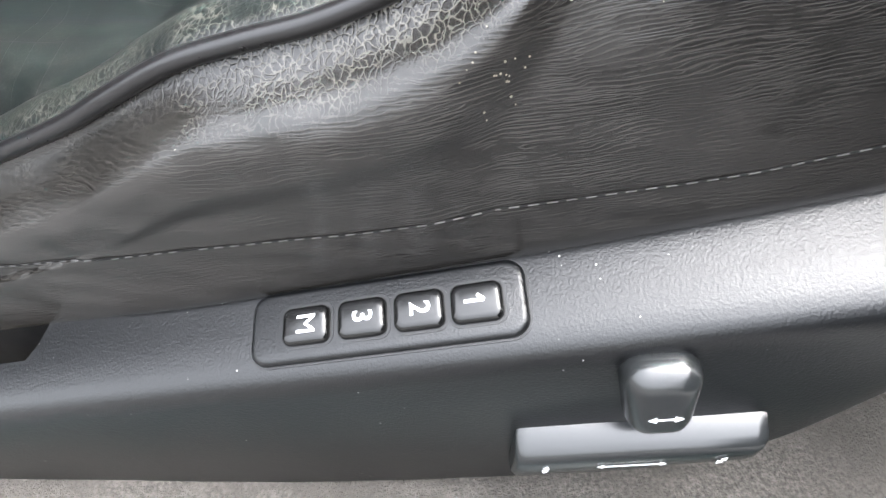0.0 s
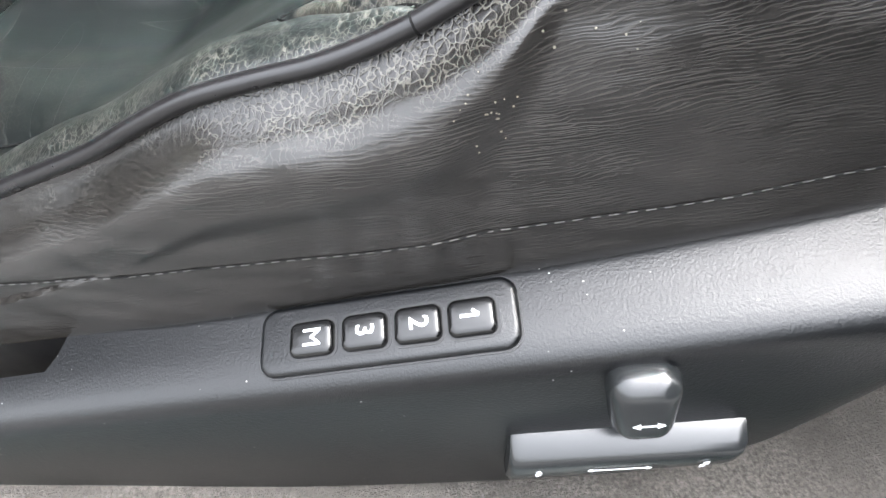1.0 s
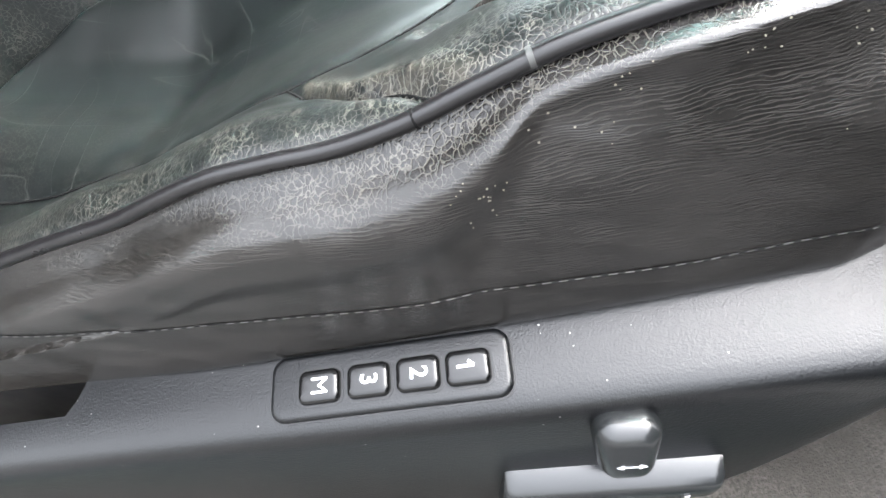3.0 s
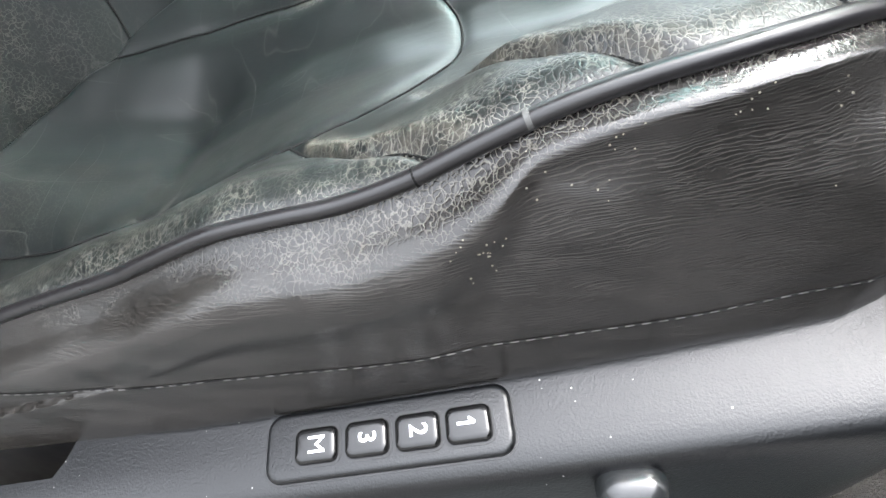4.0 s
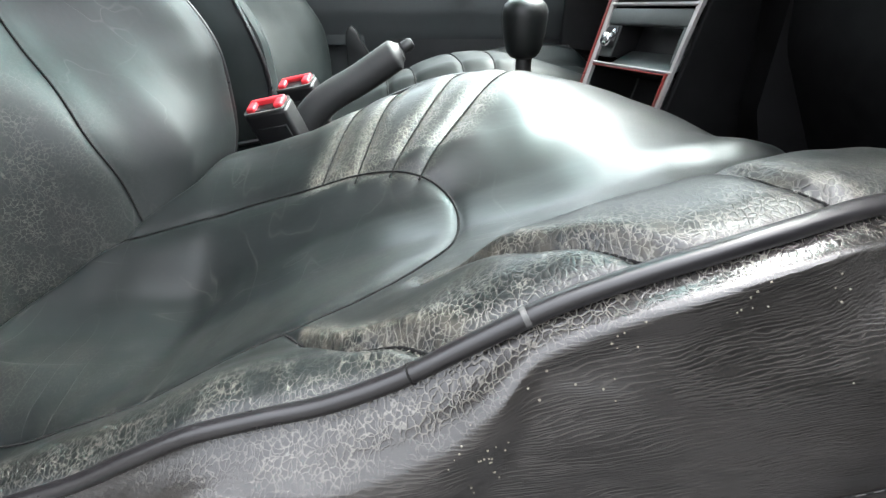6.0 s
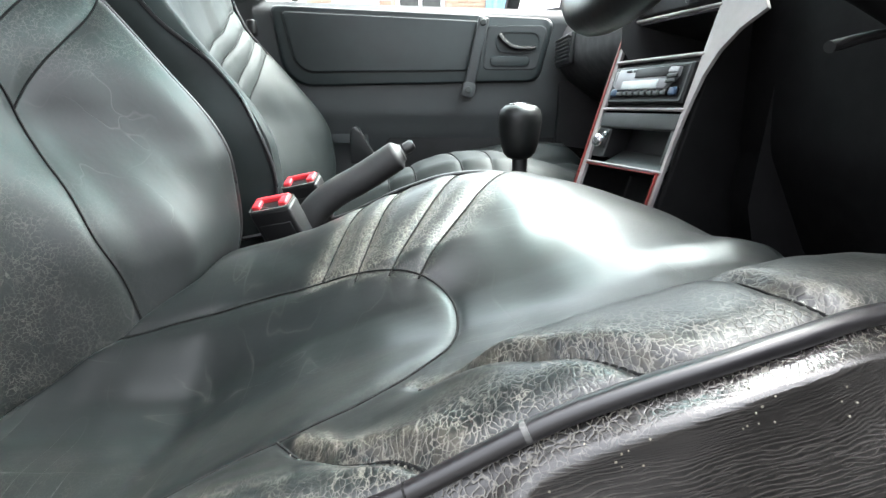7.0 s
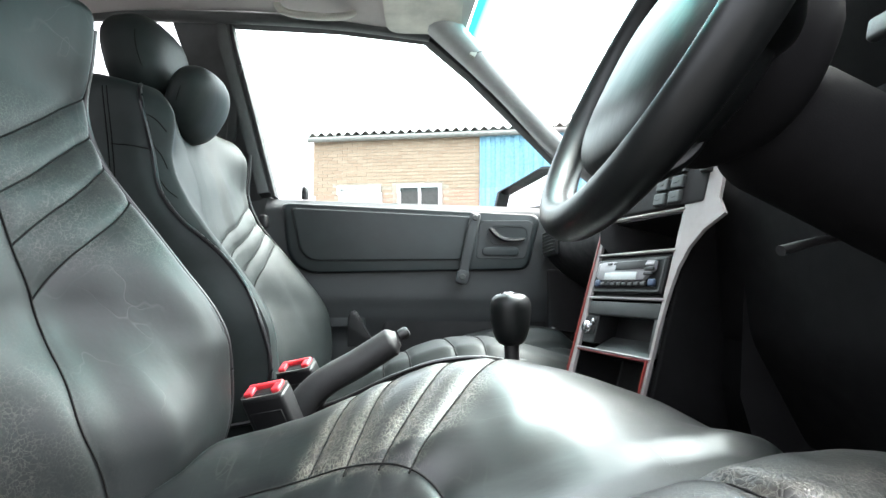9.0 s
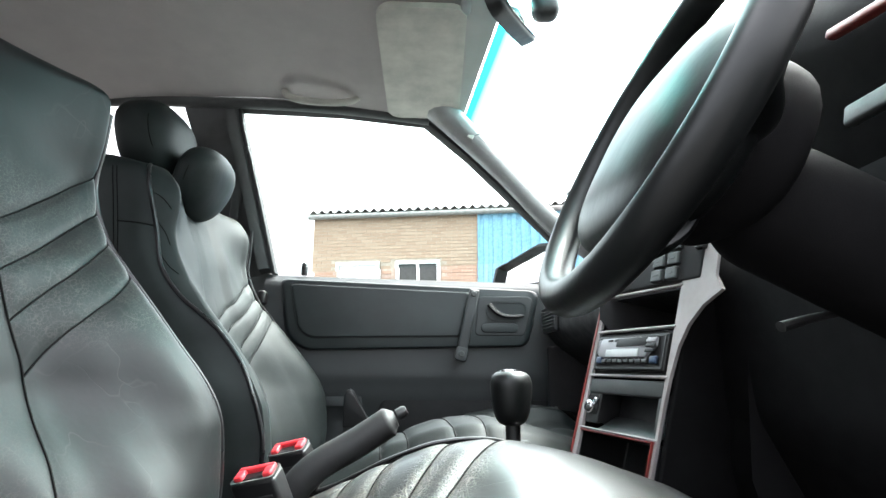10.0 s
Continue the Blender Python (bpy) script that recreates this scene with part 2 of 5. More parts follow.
def leather(name, colour, rough, grain=1.0, wear=False, wrinkle=0.0, spec=0.5, hair=0.35):
    k = Mat(name, colour, rough, spec=spec)
    place = k.t.nodes.new("ShaderNodeSeparateXYZ")
    k.link(k.tex, place.inputs[0])

    def net(scale, warp_scale, warp, stretch=(1, 1, 1)):
        """Distance to the lines of a warped web of cells."""
        wob = k.node("ShaderNodeTexNoise", Scale=warp_scale, Detail=3.0)
        k.link(k.tex, wob.inputs["Vector"])
        s = k.t.nodes.new("ShaderNodeVectorMath")
        s.operation = "SCALE"
        s.inputs["Scale"].default_value = warp
        k.link(wob.outputs["Color"], s.inputs[0])
        add = k.t.nodes.new("ShaderNodeVectorMath")
        add.operation = "ADD"
        k.link(k.stretched(*stretch), add.inputs[0])
        k.link(s.outputs[0], add.inputs[1])
        return k.cells(scale, add.outputs[0])

    def strokes(scale, width, stretch, turn):
        """Thin meandering lines, most of them along one way."""
        n = k.noise(scale, 2.5, 0.5, k.stretched(*stretch, rot=turn))
        return k.ramp(k.math("ABSOLUTE", k.math("SUBTRACT", n, 0.5), 0.0), 0.0, width, 1.0, 0.0)

    def bands(run, pitch, warp, warp_scale, stretch, edge):
        """Wavy parallel lines, pitch metres apart along run."""
        v = k.math("ADD", k.math("DIVIDE", run, pitch), k.math("MULTIPLY", k.noise(warp_scale, 3.0, 0.55, k.stretched(*stretch)), warp))
        return k.ramp(k.math("PINGPONG", v, 0.5), 0.0, edge, 1.0, 0.0)

    patch = k.noise(9.0, 3.0)
    tone = k.mix(k.ramp(patch, 0.3, 0.7), tuple(c * 0.75 for c in colour), tuple(min(1, c * 1.3) for c in colour))
    matt = k.ramp(patch, 0.3, 0.7, rough, rough + 0.05)
    k.relief(k.noise(420.0, 2.0), 0.14 * grain, 0.00020)
    k.relief(k.noise(24.0, 3.0, vector=k.stretched(0.6, 1.3, 1.0)), 0.16, 0.003)
    if wrinkle:
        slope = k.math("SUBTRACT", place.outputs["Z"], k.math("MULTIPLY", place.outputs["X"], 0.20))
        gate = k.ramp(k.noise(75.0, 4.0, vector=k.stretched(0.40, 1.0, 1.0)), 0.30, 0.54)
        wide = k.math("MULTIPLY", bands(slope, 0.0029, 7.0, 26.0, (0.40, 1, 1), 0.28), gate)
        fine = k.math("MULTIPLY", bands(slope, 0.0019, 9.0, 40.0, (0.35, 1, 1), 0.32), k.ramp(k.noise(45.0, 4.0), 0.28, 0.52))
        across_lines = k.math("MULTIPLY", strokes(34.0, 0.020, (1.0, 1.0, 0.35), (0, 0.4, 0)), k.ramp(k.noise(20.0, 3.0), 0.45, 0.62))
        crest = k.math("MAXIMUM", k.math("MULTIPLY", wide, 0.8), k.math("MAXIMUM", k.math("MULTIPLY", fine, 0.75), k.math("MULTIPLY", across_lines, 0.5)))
        if wear:
            crest = k.math("MULTIPLY", crest, k.ramp(k.attribute("wear"), 0.15, 0.42, 1.0, 0.15))
        k.relief(crest, wrinkle, 0.00030)
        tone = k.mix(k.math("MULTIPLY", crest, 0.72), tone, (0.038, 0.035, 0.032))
    if hair:
        # long fine creases and pale scratches
        gate = k.ramp(k.noise(7.0, 3.0), 0.44, 0.60)
        crease = k.math("MAXIMUM", strokes(9.0, 0.0034, (1.0, 0.16, 0.5), (0, 0, 0.6)), strokes(12.0, 0.0036, (0.16, 1.2, 0.6), (0, 0.4, -0.5)))
        crease = k.math("MULTIPLY", crease, gate)
        k.relief(k.math("SUBTRACT", 1.0, crease), 0.30, 0.0003)
        tone = k.mix(k.math("MULTIPLY", crease, hair), tone, (0.060, 0.061, 0.056))
    if wear:
        worn = k.attribute("wear")
        web = net(235.0, 80.0, 0.012, (1.0, 0.8, 0.8))
        line = k.math("MULTIPLY", k.ramp(web, 0.0, 0.085, 1.0, 0.0), k.ramp(k.noise(30.0, 5.0), 0.34, 0.56))
        crack = k.math("MULTIPLY", line, k.ramp(worn, 0.16, 0.62))
        slit = k.math("MULTIPLY", k.ramp(net(70.0, 30.0, 0.03, (1.5, 0.45, 0.45)), 0.0, 0.012, 1.0, 0.0), k.ramp(k.noise(24.0, 3.0), 0.42, 0.60))
        crack = k.math("MAXIMUM", crack, k.math("MULTIPLY", slit, k.ramp(worn, 0.24, 0.5)))
        # short hairs of split skin that run across the edges
        fringe = k.math("MULTIPLY", bands(place.outputs["X"], 0.0058, 6.0, 30.0, (1, 0.4, 0.4), 0.10), k.ramp(k.noise(60.0, 3.0, vector=k.stretched(1.0, 0.5, 0.5)), 0.47, 0.60))
        crack = k.math("MAXIMUM", crack, k.math("MULTIPLY", fringe, k.ramp(worn, 0.40, 0.72)))
        rub = k.math("MULTIPLY", k.ramp(k.noise(95.0, 7.0, vector=k.stretched(1.0, 0.5, 1.0)), 0.40, 0.66), k.ramp(worn, 0.66, 1.0))
        tone = k.mix(k.math("MULTIPLY", rub, 0.50), tone, (0.042, 0.036, 0.024))
        tone = k.mix(k.math("MULTIPLY", crack, 0.95), tone, (0.105, 0.100, 0.086))
        k.relief(k.math("MULTIPLY", k.ramp(web, 0.0, 0.22), k.ramp(worn, 0.24, 0.6)), 0.55, 0.00032)
        matt = k.math("ADD", matt, k.math("MULTIPLY", rub, 0.25))
    k.base(tone)
    k.roughness(matt)
    return k.m


def plastic(name, colour, rough, grain=900.0, depth=0.0003, dust=0.0, spec=0.5, mottle=1.0):
    k = Mat(name, colour, rough, spec=spec)
    tone = k.mix(k.ramp(k.noise(14.0, 5.0), 0.35, 0.7), tuple(c * (1 - 0.15 * mottle) for c in colour), tuple(c * (1 + 0.2 * mottle) for c in colour))
    if dust:
        speck = k.ramp(k.cells(95.0, feature="F1"), 0.04, 0.07, 1.0, 0.0)
        gate = k.ramp(k.noise(41.0, 2.0), 0.54, 0.58)
        tone = k.mix(k.math("MULTIPLY", k.math("MULTIPLY", speck, gate), dust), tone, (0.45, 0.44, 0.42))
    k.base(tone)
    if depth:
        k.relief(k.noise(grain, 2.0), 0.5, depth)
    k.roughness(k.ramp(k.noise(35.0, 4.0), 0.3, 0.7, rough - 0.05 * mottle, rough + 0.08 * mottle))
    return k.m


LEATHER = leather("black_leather", (0.0075, 0.0100, 0.0097), 0.42)
LEATHER_WORN = leather("worn_black_leather", (0.0022, 0.0033, 0.0033), 0.35, wear=True, spec=0.47, hair=0.30)
LEATHER_BACK = leather("matt_black_leather", (0.0040, 0.0052, 0.0054), 0.44, wear=True, spec=0.36, hair=0.22)
LEATHER_SOFT = leather("soft_black_leather", (0.0145, 0.0178, 0.0175), 0.47, wear=True, spec=0.16, hair=0.0)
LEATHER_DULL = leather("dull_black_leather", (0.0065, 0.0080, 0.0079), 0.45, spec=0.13, hair=0.10)
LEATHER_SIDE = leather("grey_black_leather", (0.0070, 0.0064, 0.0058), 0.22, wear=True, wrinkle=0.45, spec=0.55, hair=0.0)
PIPING = plastic("piping_vinyl", (0.0055, 0.005, 0.0055), 0.30, depth=0)
SEAM = plastic("seam_shadow_thread", (0.006, 0.006, 0.006), 0.8, depth=0, spec=0.08)
THREAD = plastic("pale_thread", (0.06, 0.058, 0.056), 0.7, depth=0)
TRIM = plastic("grained_seat_trim", (0.0014, 0.0017, 0.0022), 0.31, 520.0, 0.0006, dust=0.9, spec=0.5, mottle=0.12)
BUTTON = plastic("button_plastic", (0.003, 0.003, 0.003), 0.16, depth=0.0, mottle=0.0)
WHITE = plastic("white_print", (0.75, 0.76, 0.78), 0.5, depth=0)
SATIN = plastic("satin_switch_plastic", (0.009, 0.010, 0.0105), 0.24, depth=0, spec=0.7, mottle=0.0)
DASH = plastic("dash_plastic", (0.012, 0.0115, 0.0122), 0.6, 600.0, spec=0.25)
DOOR = plastic("door_plastic", (0.026, 0.028, 0.029), 0.50, 700.0, mottle=0.4)
SHROUD = plastic("matt_black_shroud", (0.0070, 0.0068, 0.0072), 0.8, 700.0, spec=0.05)
DOORPAD = leather("door_pad_vinyl", (0.012, 0.016, 0.0165), 0.40, hair=0.0)
RED = plastic("red_plastic", (0.55, 0.03, 0.04), 0.35, depth=0)
REDTRIM = plastic("red_wood_trim", (0.16, 0.022, 0.018), 0.30, depth=0)
PEWTER = plastic("grey_console_frame", (0.27, 0.245, 0.24), 0.5, depth=0.0002)
TRAY = plastic("grey_tray_plastic", (0.034, 0.037, 0.036), 0.45)
CREAM = plastic("cream_paint_chip", (0.13, 0.12, 0.095), 0.8, depth=0)
TRAY_DARK = plastic("dark_grey_keys", (0.032, 0.034, 0.034), 0.4, depth=0)
BLACK = plastic("deep_black_plastic", (0.0045, 0.0045, 0.005), 0.42, depth=0)
ROOF = plastic("roof_cloth", (0.40, 0.375, 0.36), 0.95, 1500.0, 0.0006, mottle=0.25)
VISOR = plastic("visor_vinyl", (0.46, 0.45, 0.40), 0.7, 900.0)
PILLAR = plastic("pillar_plastic", (0.28, 0.28, 0.275), 0.6)
PILLAR_DARK = plastic("dark_pillar_plastic", (0.055, 0.058, 0.058), 0.6)
RUBBER = plastic("seal_rubber", (0.012, 0.012, 0.0125), 0.6, depth=0)
PAINT = plastic("dark_car_paint", (0.012, 0.022, 0.020), 0.25, depth=0)
CHROME = Mat("chrome", (0.6, 0.6, 0.62), 0.18, 1.0).m
SILVER = plastic("silver_radio_plastic", (0.27, 0.27, 0.28), 0.35, depth=0)
CLIP = plastic("worn_metal_clip", (0.05, 0.05, 0.048), 0.5, depth=0)
SCREEN = plastic("pale_lcd", (0.40, 0.42, 0.42), 0.3, depth=0)
BLUE = plastic("blue_radio_cap", (0.025, 0.045, 0.085), 0.35, depth=0)
WHEELSKIN = leather("wheel_leather", (0.0045, 0.0052, 0.0052), 0.36, 0.7, spec=0.28, hair=0.0)
MIRROR = Mat("mirror_glass", (0.9, 0.9, 0.9), 0.02, 1.0).m


def glass_material(name, tint):
    k = Mat(name, tint, 0.0)
    k.b.inputs["Transmission Weight"].default_value = 1.0
    k.b.inputs["IOR"].default_value = 1.02
    return k.m


GLASS = glass_material("window_glass", (0.73, 0.97, 0.93))


def sunband():
    k = Mat("green_sunband_glass", (0.1, 0.8, 0.7), 0.0)
    k.b.inputs["Transmission Weight"].default_value = 1.0
    k.b.inputs["IOR"].default_value = 1.02
    k.base(k.mix(k.attribute("wear"), (0.0002, 0.30, 0.29), (0.79, 0.97, 0.94)))
    return k.m


GREEN = sunband()


def carpet(name, colour):
    k = Mat(name, colour, 0.95, spec=0.1)
    tone = k.mix(k.ramp(k.noise(260.0, 3.0), 0.3, 0.7), tuple(c * 0.55 for c in colour), tuple(c * 1.5 for c in colour))
    k.base(k.mix(k.ramp(k.noise(12.0, 4.0), 0.4, 0.7), tone, tuple(c * 0.8 for c in colour)))
    k.relief(k.noise(420.0, 3.0), 0.9, 0.004)
    return k.m


CARPET = carpet("grey_carpet", (0.085, 0.078, 0.070))
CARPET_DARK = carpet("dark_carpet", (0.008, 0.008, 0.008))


def asphalt():
    k = Mat("yard_asphalt", (0.06, 0.06, 0.06), 0.9)
    k.base(k.mix(k.ramp(k.noise(3.0, 8.0), 0.3, 0.7), (0.045, 0.045, 0.046), (0.085, 0.083, 0.08)))
    k.relief(k.noise(120.0, 4.0), 0.6, 0.01)
    return k.m


ASPHALT = asphalt()


def bricks():
    k = Mat("brick", (0.36, 0.25, 0.17), 0.9)
    info = k.t.nodes.new("ShaderNodeNewGeometry").outputs["Random Per Island"]
    tone = k.mix(info, (0.36, 0.245, 0.175), (0.44, 0.32, 0.235))
    k.base(k.mix(k.ramp(k.noise(40.0, 4.0), 0.4, 0.7, 0, 0.5), tone, (0.40, 0.30, 0.21)))
    k.relief(k.noise(150.0, 4.0), 0.6, 0.004)
    return k.m


BRICK = bricks()
MORTAR = plastic("mortar", (0.42, 0.35, 0.28), 0.95)
BLUE_SHEET = plastic("blue_sheet_metal", (0.19, 0.38, 0.50), 0.5, depth=0)
ROOF_SHEET = plastic("grey_cement_sheet", (0.26, 0.25, 0.235), 0.9)
WINDOW_WHITE = plastic("white_window_paint", (0.8, 0.8, 0.78), 0.4, depth=0)
DARK_PANE = plastic("dark_window_pane", (0.05, 0.055, 0.05), 0.08, depth=0)


# ---------------------------------------------------------------- ground and yard
def flat_sheet(x0, x1, y0, y1, z):
    bm = bmesh.new()
    bm.faces.new([bm.verts.new(p) for p in ((x0, y0, z), (x1, y0, z), (x1, y1, z), (x0, y1, z))])
    return bm


GROUND_Z = -0.14
tagged(part("ground", flat_sheet(-400, 400, -400, 400, GROUND_Z), ASPHALT), "grey asphalt yard round the car", "ground", kind="structure")

BY = 12.0          # front wall of the workshop
BX0, BXD, BX1 = -2.62, 1.09, 9.0
EAVE = 3.98


def workshop():
    house = empty("workshop_building", (0, BY, GROUND_Z), "low brick workshop with blue cladding and corrugated roof", "building")
    rise = 0.067   # the eave climbs a little along the wall
    part("wall", rounded(pose((BX0 + BXD) / 2, BY + 0.2, (EAVE + GROUND_Z) / 2), BXD - BX0, 0.36, EAVE - GROUND_Z, 0), MORTAR, house, "tan brick wall")
    part("end_wall", rounded(pose(BX0 + 0.12, BY + 3.2, (EAVE + GROUND_Z) / 2), 0.24, 5.6, EAVE - GROUND_Z, 0), MORTAR, house)
    holes = [(-2.04, -1.06), (-0.70, 0.28)]
    sill, head = 1.75, 2.93
    bm = bmesh.new()
    rng = random.Random(4)
    course, length = 0.075, 0.225
    z = 0.3
    row = 0
    while z < EAVE - 0.03:
        x = BX0 + (0 if row % 2 else -length / 2)
        while x < BXD:
            a, b = max(x + 0.006, BX0), min(x + length - 0.006, BXD)
            x += length
            if b - a < 0.03 or any(a < h1 + 0.02 and b > h0 - 0.02 and sill - 0.05 < z < head for h0, h1 in holes):
                continue
            d = BY + 0.012 - rng.random() * 0.006
            q = [bm.verts.new(p) for p in ((a, d, z), (b, d, z), (b, d, z + course - 0.012), (a, d, z + course - 0.012))]
            r = [bm.verts.new((p.co.x, BY + 0.03, p.co.z)) for p in q]
            bm.faces.new(q)
            for i in range(4):
                bm.faces.new((q[i], r[i], r[(i + 1) % 4], q[(i + 1) % 4]))
        z += course
        row += 1
    tagged(part("brickwork", bm, BRICK, house, "weathered tan bricks in stretcher bond", shade=False), kind="stuff")
    for n, (h0, h1) in enumerate(holes):
        w = part("window", rounded(pose((h0 + h1) / 2, BY + 0.0, (sill + head) / 2), h1 - h0, 0.03, head - sill, 0), DARK_PANE, house, "white-framed casement window")
        o = outline_rect(h1 - h0, head - sill, 0.004, 1)
        i = outline_rect(h1 - h0 - 0.14, head - sill - 0.14, 0.004, 1)
        part("frame", ring_plate(o, i, axes(((h0 + h1) / 2, BY - 0.02, (sill + head) / 2), (1, 0, 0), (0, 0, 1)), 0.05), WINDOW_WHITE, w)
        part("mullion", rounded(pose((h0 + h1) / 2, BY - 0.03, (sill + head) / 2), 0.06, 0.05, head - sill - 0.1, 0.004), WINDOW_WHITE, w)
        part("sill", rounded(pose((h0 + h1) / 2, BY - 0.04, sill - 0.03), h1 - h0 + 0.1, 0.16, 0.05, 0.006), WINDOW_WHITE, w)
        if n == 0:
            part("blind", rounded(pose((h0 + h1) / 2, BY - 0.018, (sill + head) / 2 + 0.02), h1 - h0 - 0.16, 0.006, head - sill - 0.16, 0), WINDOW_WHITE, w, "white blind drawn behind the panes")

    # profiled blue cladding
    def clad(u, v):
        x = BXD + 0.01 + u * (BX1 - BXD)
        k = (x / 0.2) % 1.0
        d = 0.035 * (bump01(k, 0.08, 0.2) - bump01(k, 0.6, 0.72))
        return (x, BY - d, GROUND_Z + v * (EAVE - GROUND_Z))
    part("cladding", slab(clad, 560, 1, (0, 0.05, 0)), BLUE_SHEET, house, "ribbed pale blue metal cladding", shade=False)

    def sheet(u, v):
        x = BX0 - 0.08 + u * (BX1 - BX0)
        return (x, BY - 0.12 + v * 5.5, EAVE + 0.10 + v * 0.7 + 0.035 * math.cos(2 * math.pi * x / 0.2))
    part("roof", slab(sheet, 700, 1, (0, 0, 0.012)), ROOF_SHEET, house, "corrugated cement roof sheets")
    part("gutter", tube([(BX0 - 0.1, BY - 0.08, EAVE + 0.0), (BX1, BY - 0.08, EAVE + 0.0)], 0.06, 2, 10), ROOF_SHEET, house, "grey eave gutter")
    return house


building = workshop()
# the wall runs slightly nearer towards its right end, so its eave climbs in view
building.matrix_world = Matrix.Translation((BX0, BY, GROUND_Z)) @ pose(0, 0, 0, 0, 0, -9) @ Matrix.Translation((-BX0, 0, 0))

# ---------------------------------------------------------------- car shell
FLOOR = 0.04
MIDY = 0.84        # the car's centre line


def across(y):
    """The same place on the other side of the car."""
    return 2 * MIDY - y


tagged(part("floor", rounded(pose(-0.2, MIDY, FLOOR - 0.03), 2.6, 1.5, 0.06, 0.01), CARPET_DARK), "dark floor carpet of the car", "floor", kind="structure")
tagged(part("floor_carpet", slab(lambda u, v: (-0.6 + u * 1.4, 0.06 + v * 0.6, FLOOR + 0.004 + 0.002 * math.sin(u * 61) * math.cos(v * 23) + 0.16 * bump01(u, 0.80, 1.0)), 60, 30, (0, 0, -0.004)), CARPET),
       "worn grey-brown carpet beside the seat", "carpet", kind="structure")
tagged(part("sill", rounded(pose(-0.1, 0.02, 0.0), 2.4, 0.10, 0.10, 0.02), PAINT), "dark painted door sill under the open door", "door sill", kind="structure")


def header(w):
    """The windscreen's upper edge across the car, w from -1 to 1."""
    return Vector((0.266 - 0.075 * abs(w) ** 1.3, MIDY + w * 0.535, 1.434 - 0.066 * w * w))


def roof_fn(u, v):
    w = (v - 0.5) * 2
    h = header(w)
    x = h.x - 0.004 - u * 1.8
    z = h.z + 0.06 * bump01(u, 0.0, 0.35) - 0.10 * bump01(u, 0.45, 1.0)
    return (x, MIDY + w * (0.525 + 0.005 * bump01(u, 0.0, 0.2)), z)


tagged(part("ceiling", slab(roof_fn, 40, 40, (0, 0, 0.03)), ROOF), "beige-grey cloth roof lining", "roof lining", kind="structure")
tagged(part("wall_rear", rounded(pose(-1.5, MIDY, 0.6), 0.08, 1.5, 1.1, 0.02), DASH), "dark rear bulkhead of the cabin", "wall", kind="structure")


def beam(name, points, radius, material, label, category, flat=1.0, n=24):
    return tagged(part(name, tube(points, radius, n, 12, flat), material), label, category, kind="structure")


# far side: pillars and roof rail
beam("roof_rail", [(0.09, 1.385, 1.372), (-0.17, 1.388, 1.405), (-0.46, 1.388, 1.420), (-0.9, 1.385, 1.42), (-1.45, 1.36, 1.37)], 0.019, PILLAR_DARK, "dark roof rail above the passenger door", "roof rail")
beam("roof_rail", [(0.20, across(1.36), 1.40), (-0.17, across(1.42), 1.44), (-0.9, across(1.42), 1.44), (-1.45, across(1.36), 1.37)], 0.03, PILLAR_DARK, "dark roof rail above the open driver door", "roof rail")

# ---------------------------------------------------------------- seats
ZP = [(-0.42, 0.235), (-0.32, 0.285), (-0.235, 0.325), (-0.177, 0.352), (-0.124, 0.376), (-0.074, 0.404), (-0.031, 0.425), (0.007, 0.436), (0.042, 0.446),
      (0.087, 0.466), (0.108, 0.478), (0.146, 0.501), (0.218, 0.529), (0.274, 0.543), (0.33, 0.551), (0.44, 0.552), (0.52, 0.545)]
YP = [(-0.42, 0.225), (-0.32, 0.215), (-0.2, 0.205), (-0.03, 0.19), (0.1, 0.187), (0.22, 0.19), (0.28, 0.20), (0.33, 0.215), (0.40, 0.24), (0.46, 0.275), (0.52, 0.34)]
YF = [(-0.32, 0.70), (-0.1, 0.742), (0.28, 0.748), (0.35, 0.734), (0.42, 0.700), (0.47, 0.655), (0.51, 0.60)]
ZC = [(-0.42, 0.352), (-0.30, 0.338), (-0.17, 0.336), (-0.10, 0.366), (-0.02, 0.408), (0.05, 0.436), (0.10, 0.450), (0.20, 0.480), (0.30, 0.505), (0.40, 0.515), (0.47, 0.511)]
ZF = [(-0.42, 0.40), (-0.32, 0.43), (-0.22, 0.452), (-0.075, 0.49), (0.04, 0.541), (0.13, 0.568), (0.19, 0.572), (0.29, 0.554), (0.40, 0.522), (0.47, 0.50)]
CUSHION_SEAMS = [
    [(0.112, 0.186), (0.079, 0.215), (0.045, 0.232), (0.016, 0.26), (-0.016, 0.30)],
    [(0.222, 0.19), (0.188, 0.22), (0.161, 0.24), (0.13, 0.27), (0.089, 0.31)],
    [(0.318, 0.212), (0.297, 0.24), (0.289, 0.27), (0.265, 0.31)],
    [(-0.36, 0.50), (-0.273, 0.529), (-0.20, 0.546), (-0.141, 0.555), (-0.09, 0.553), (-0.03, 0.541), (0.02, 0.528), (0.083, 0.504), (0.115, 0.475), (0.122, 0.43), (0.112, 0.385), (0.085, 0.35), (0.05, 0.325), (-0.016, 0.30), (-0.08, 0.29), (-0.16, 0.285), (-0.34, 0.31)],
    [(-0.03, 0.541), (0.003, 0.67), (0.015, 0.745)],
    [(0.011, 0.522), (0.05, 0.67), (0.065, 0.745)],
    [(0.05, 0.512), (0.128, 0.67), (0.15, 0.745)],
    [(0.082, 0.50), (0.19, 0.67), (0.205, 0.745)],
]


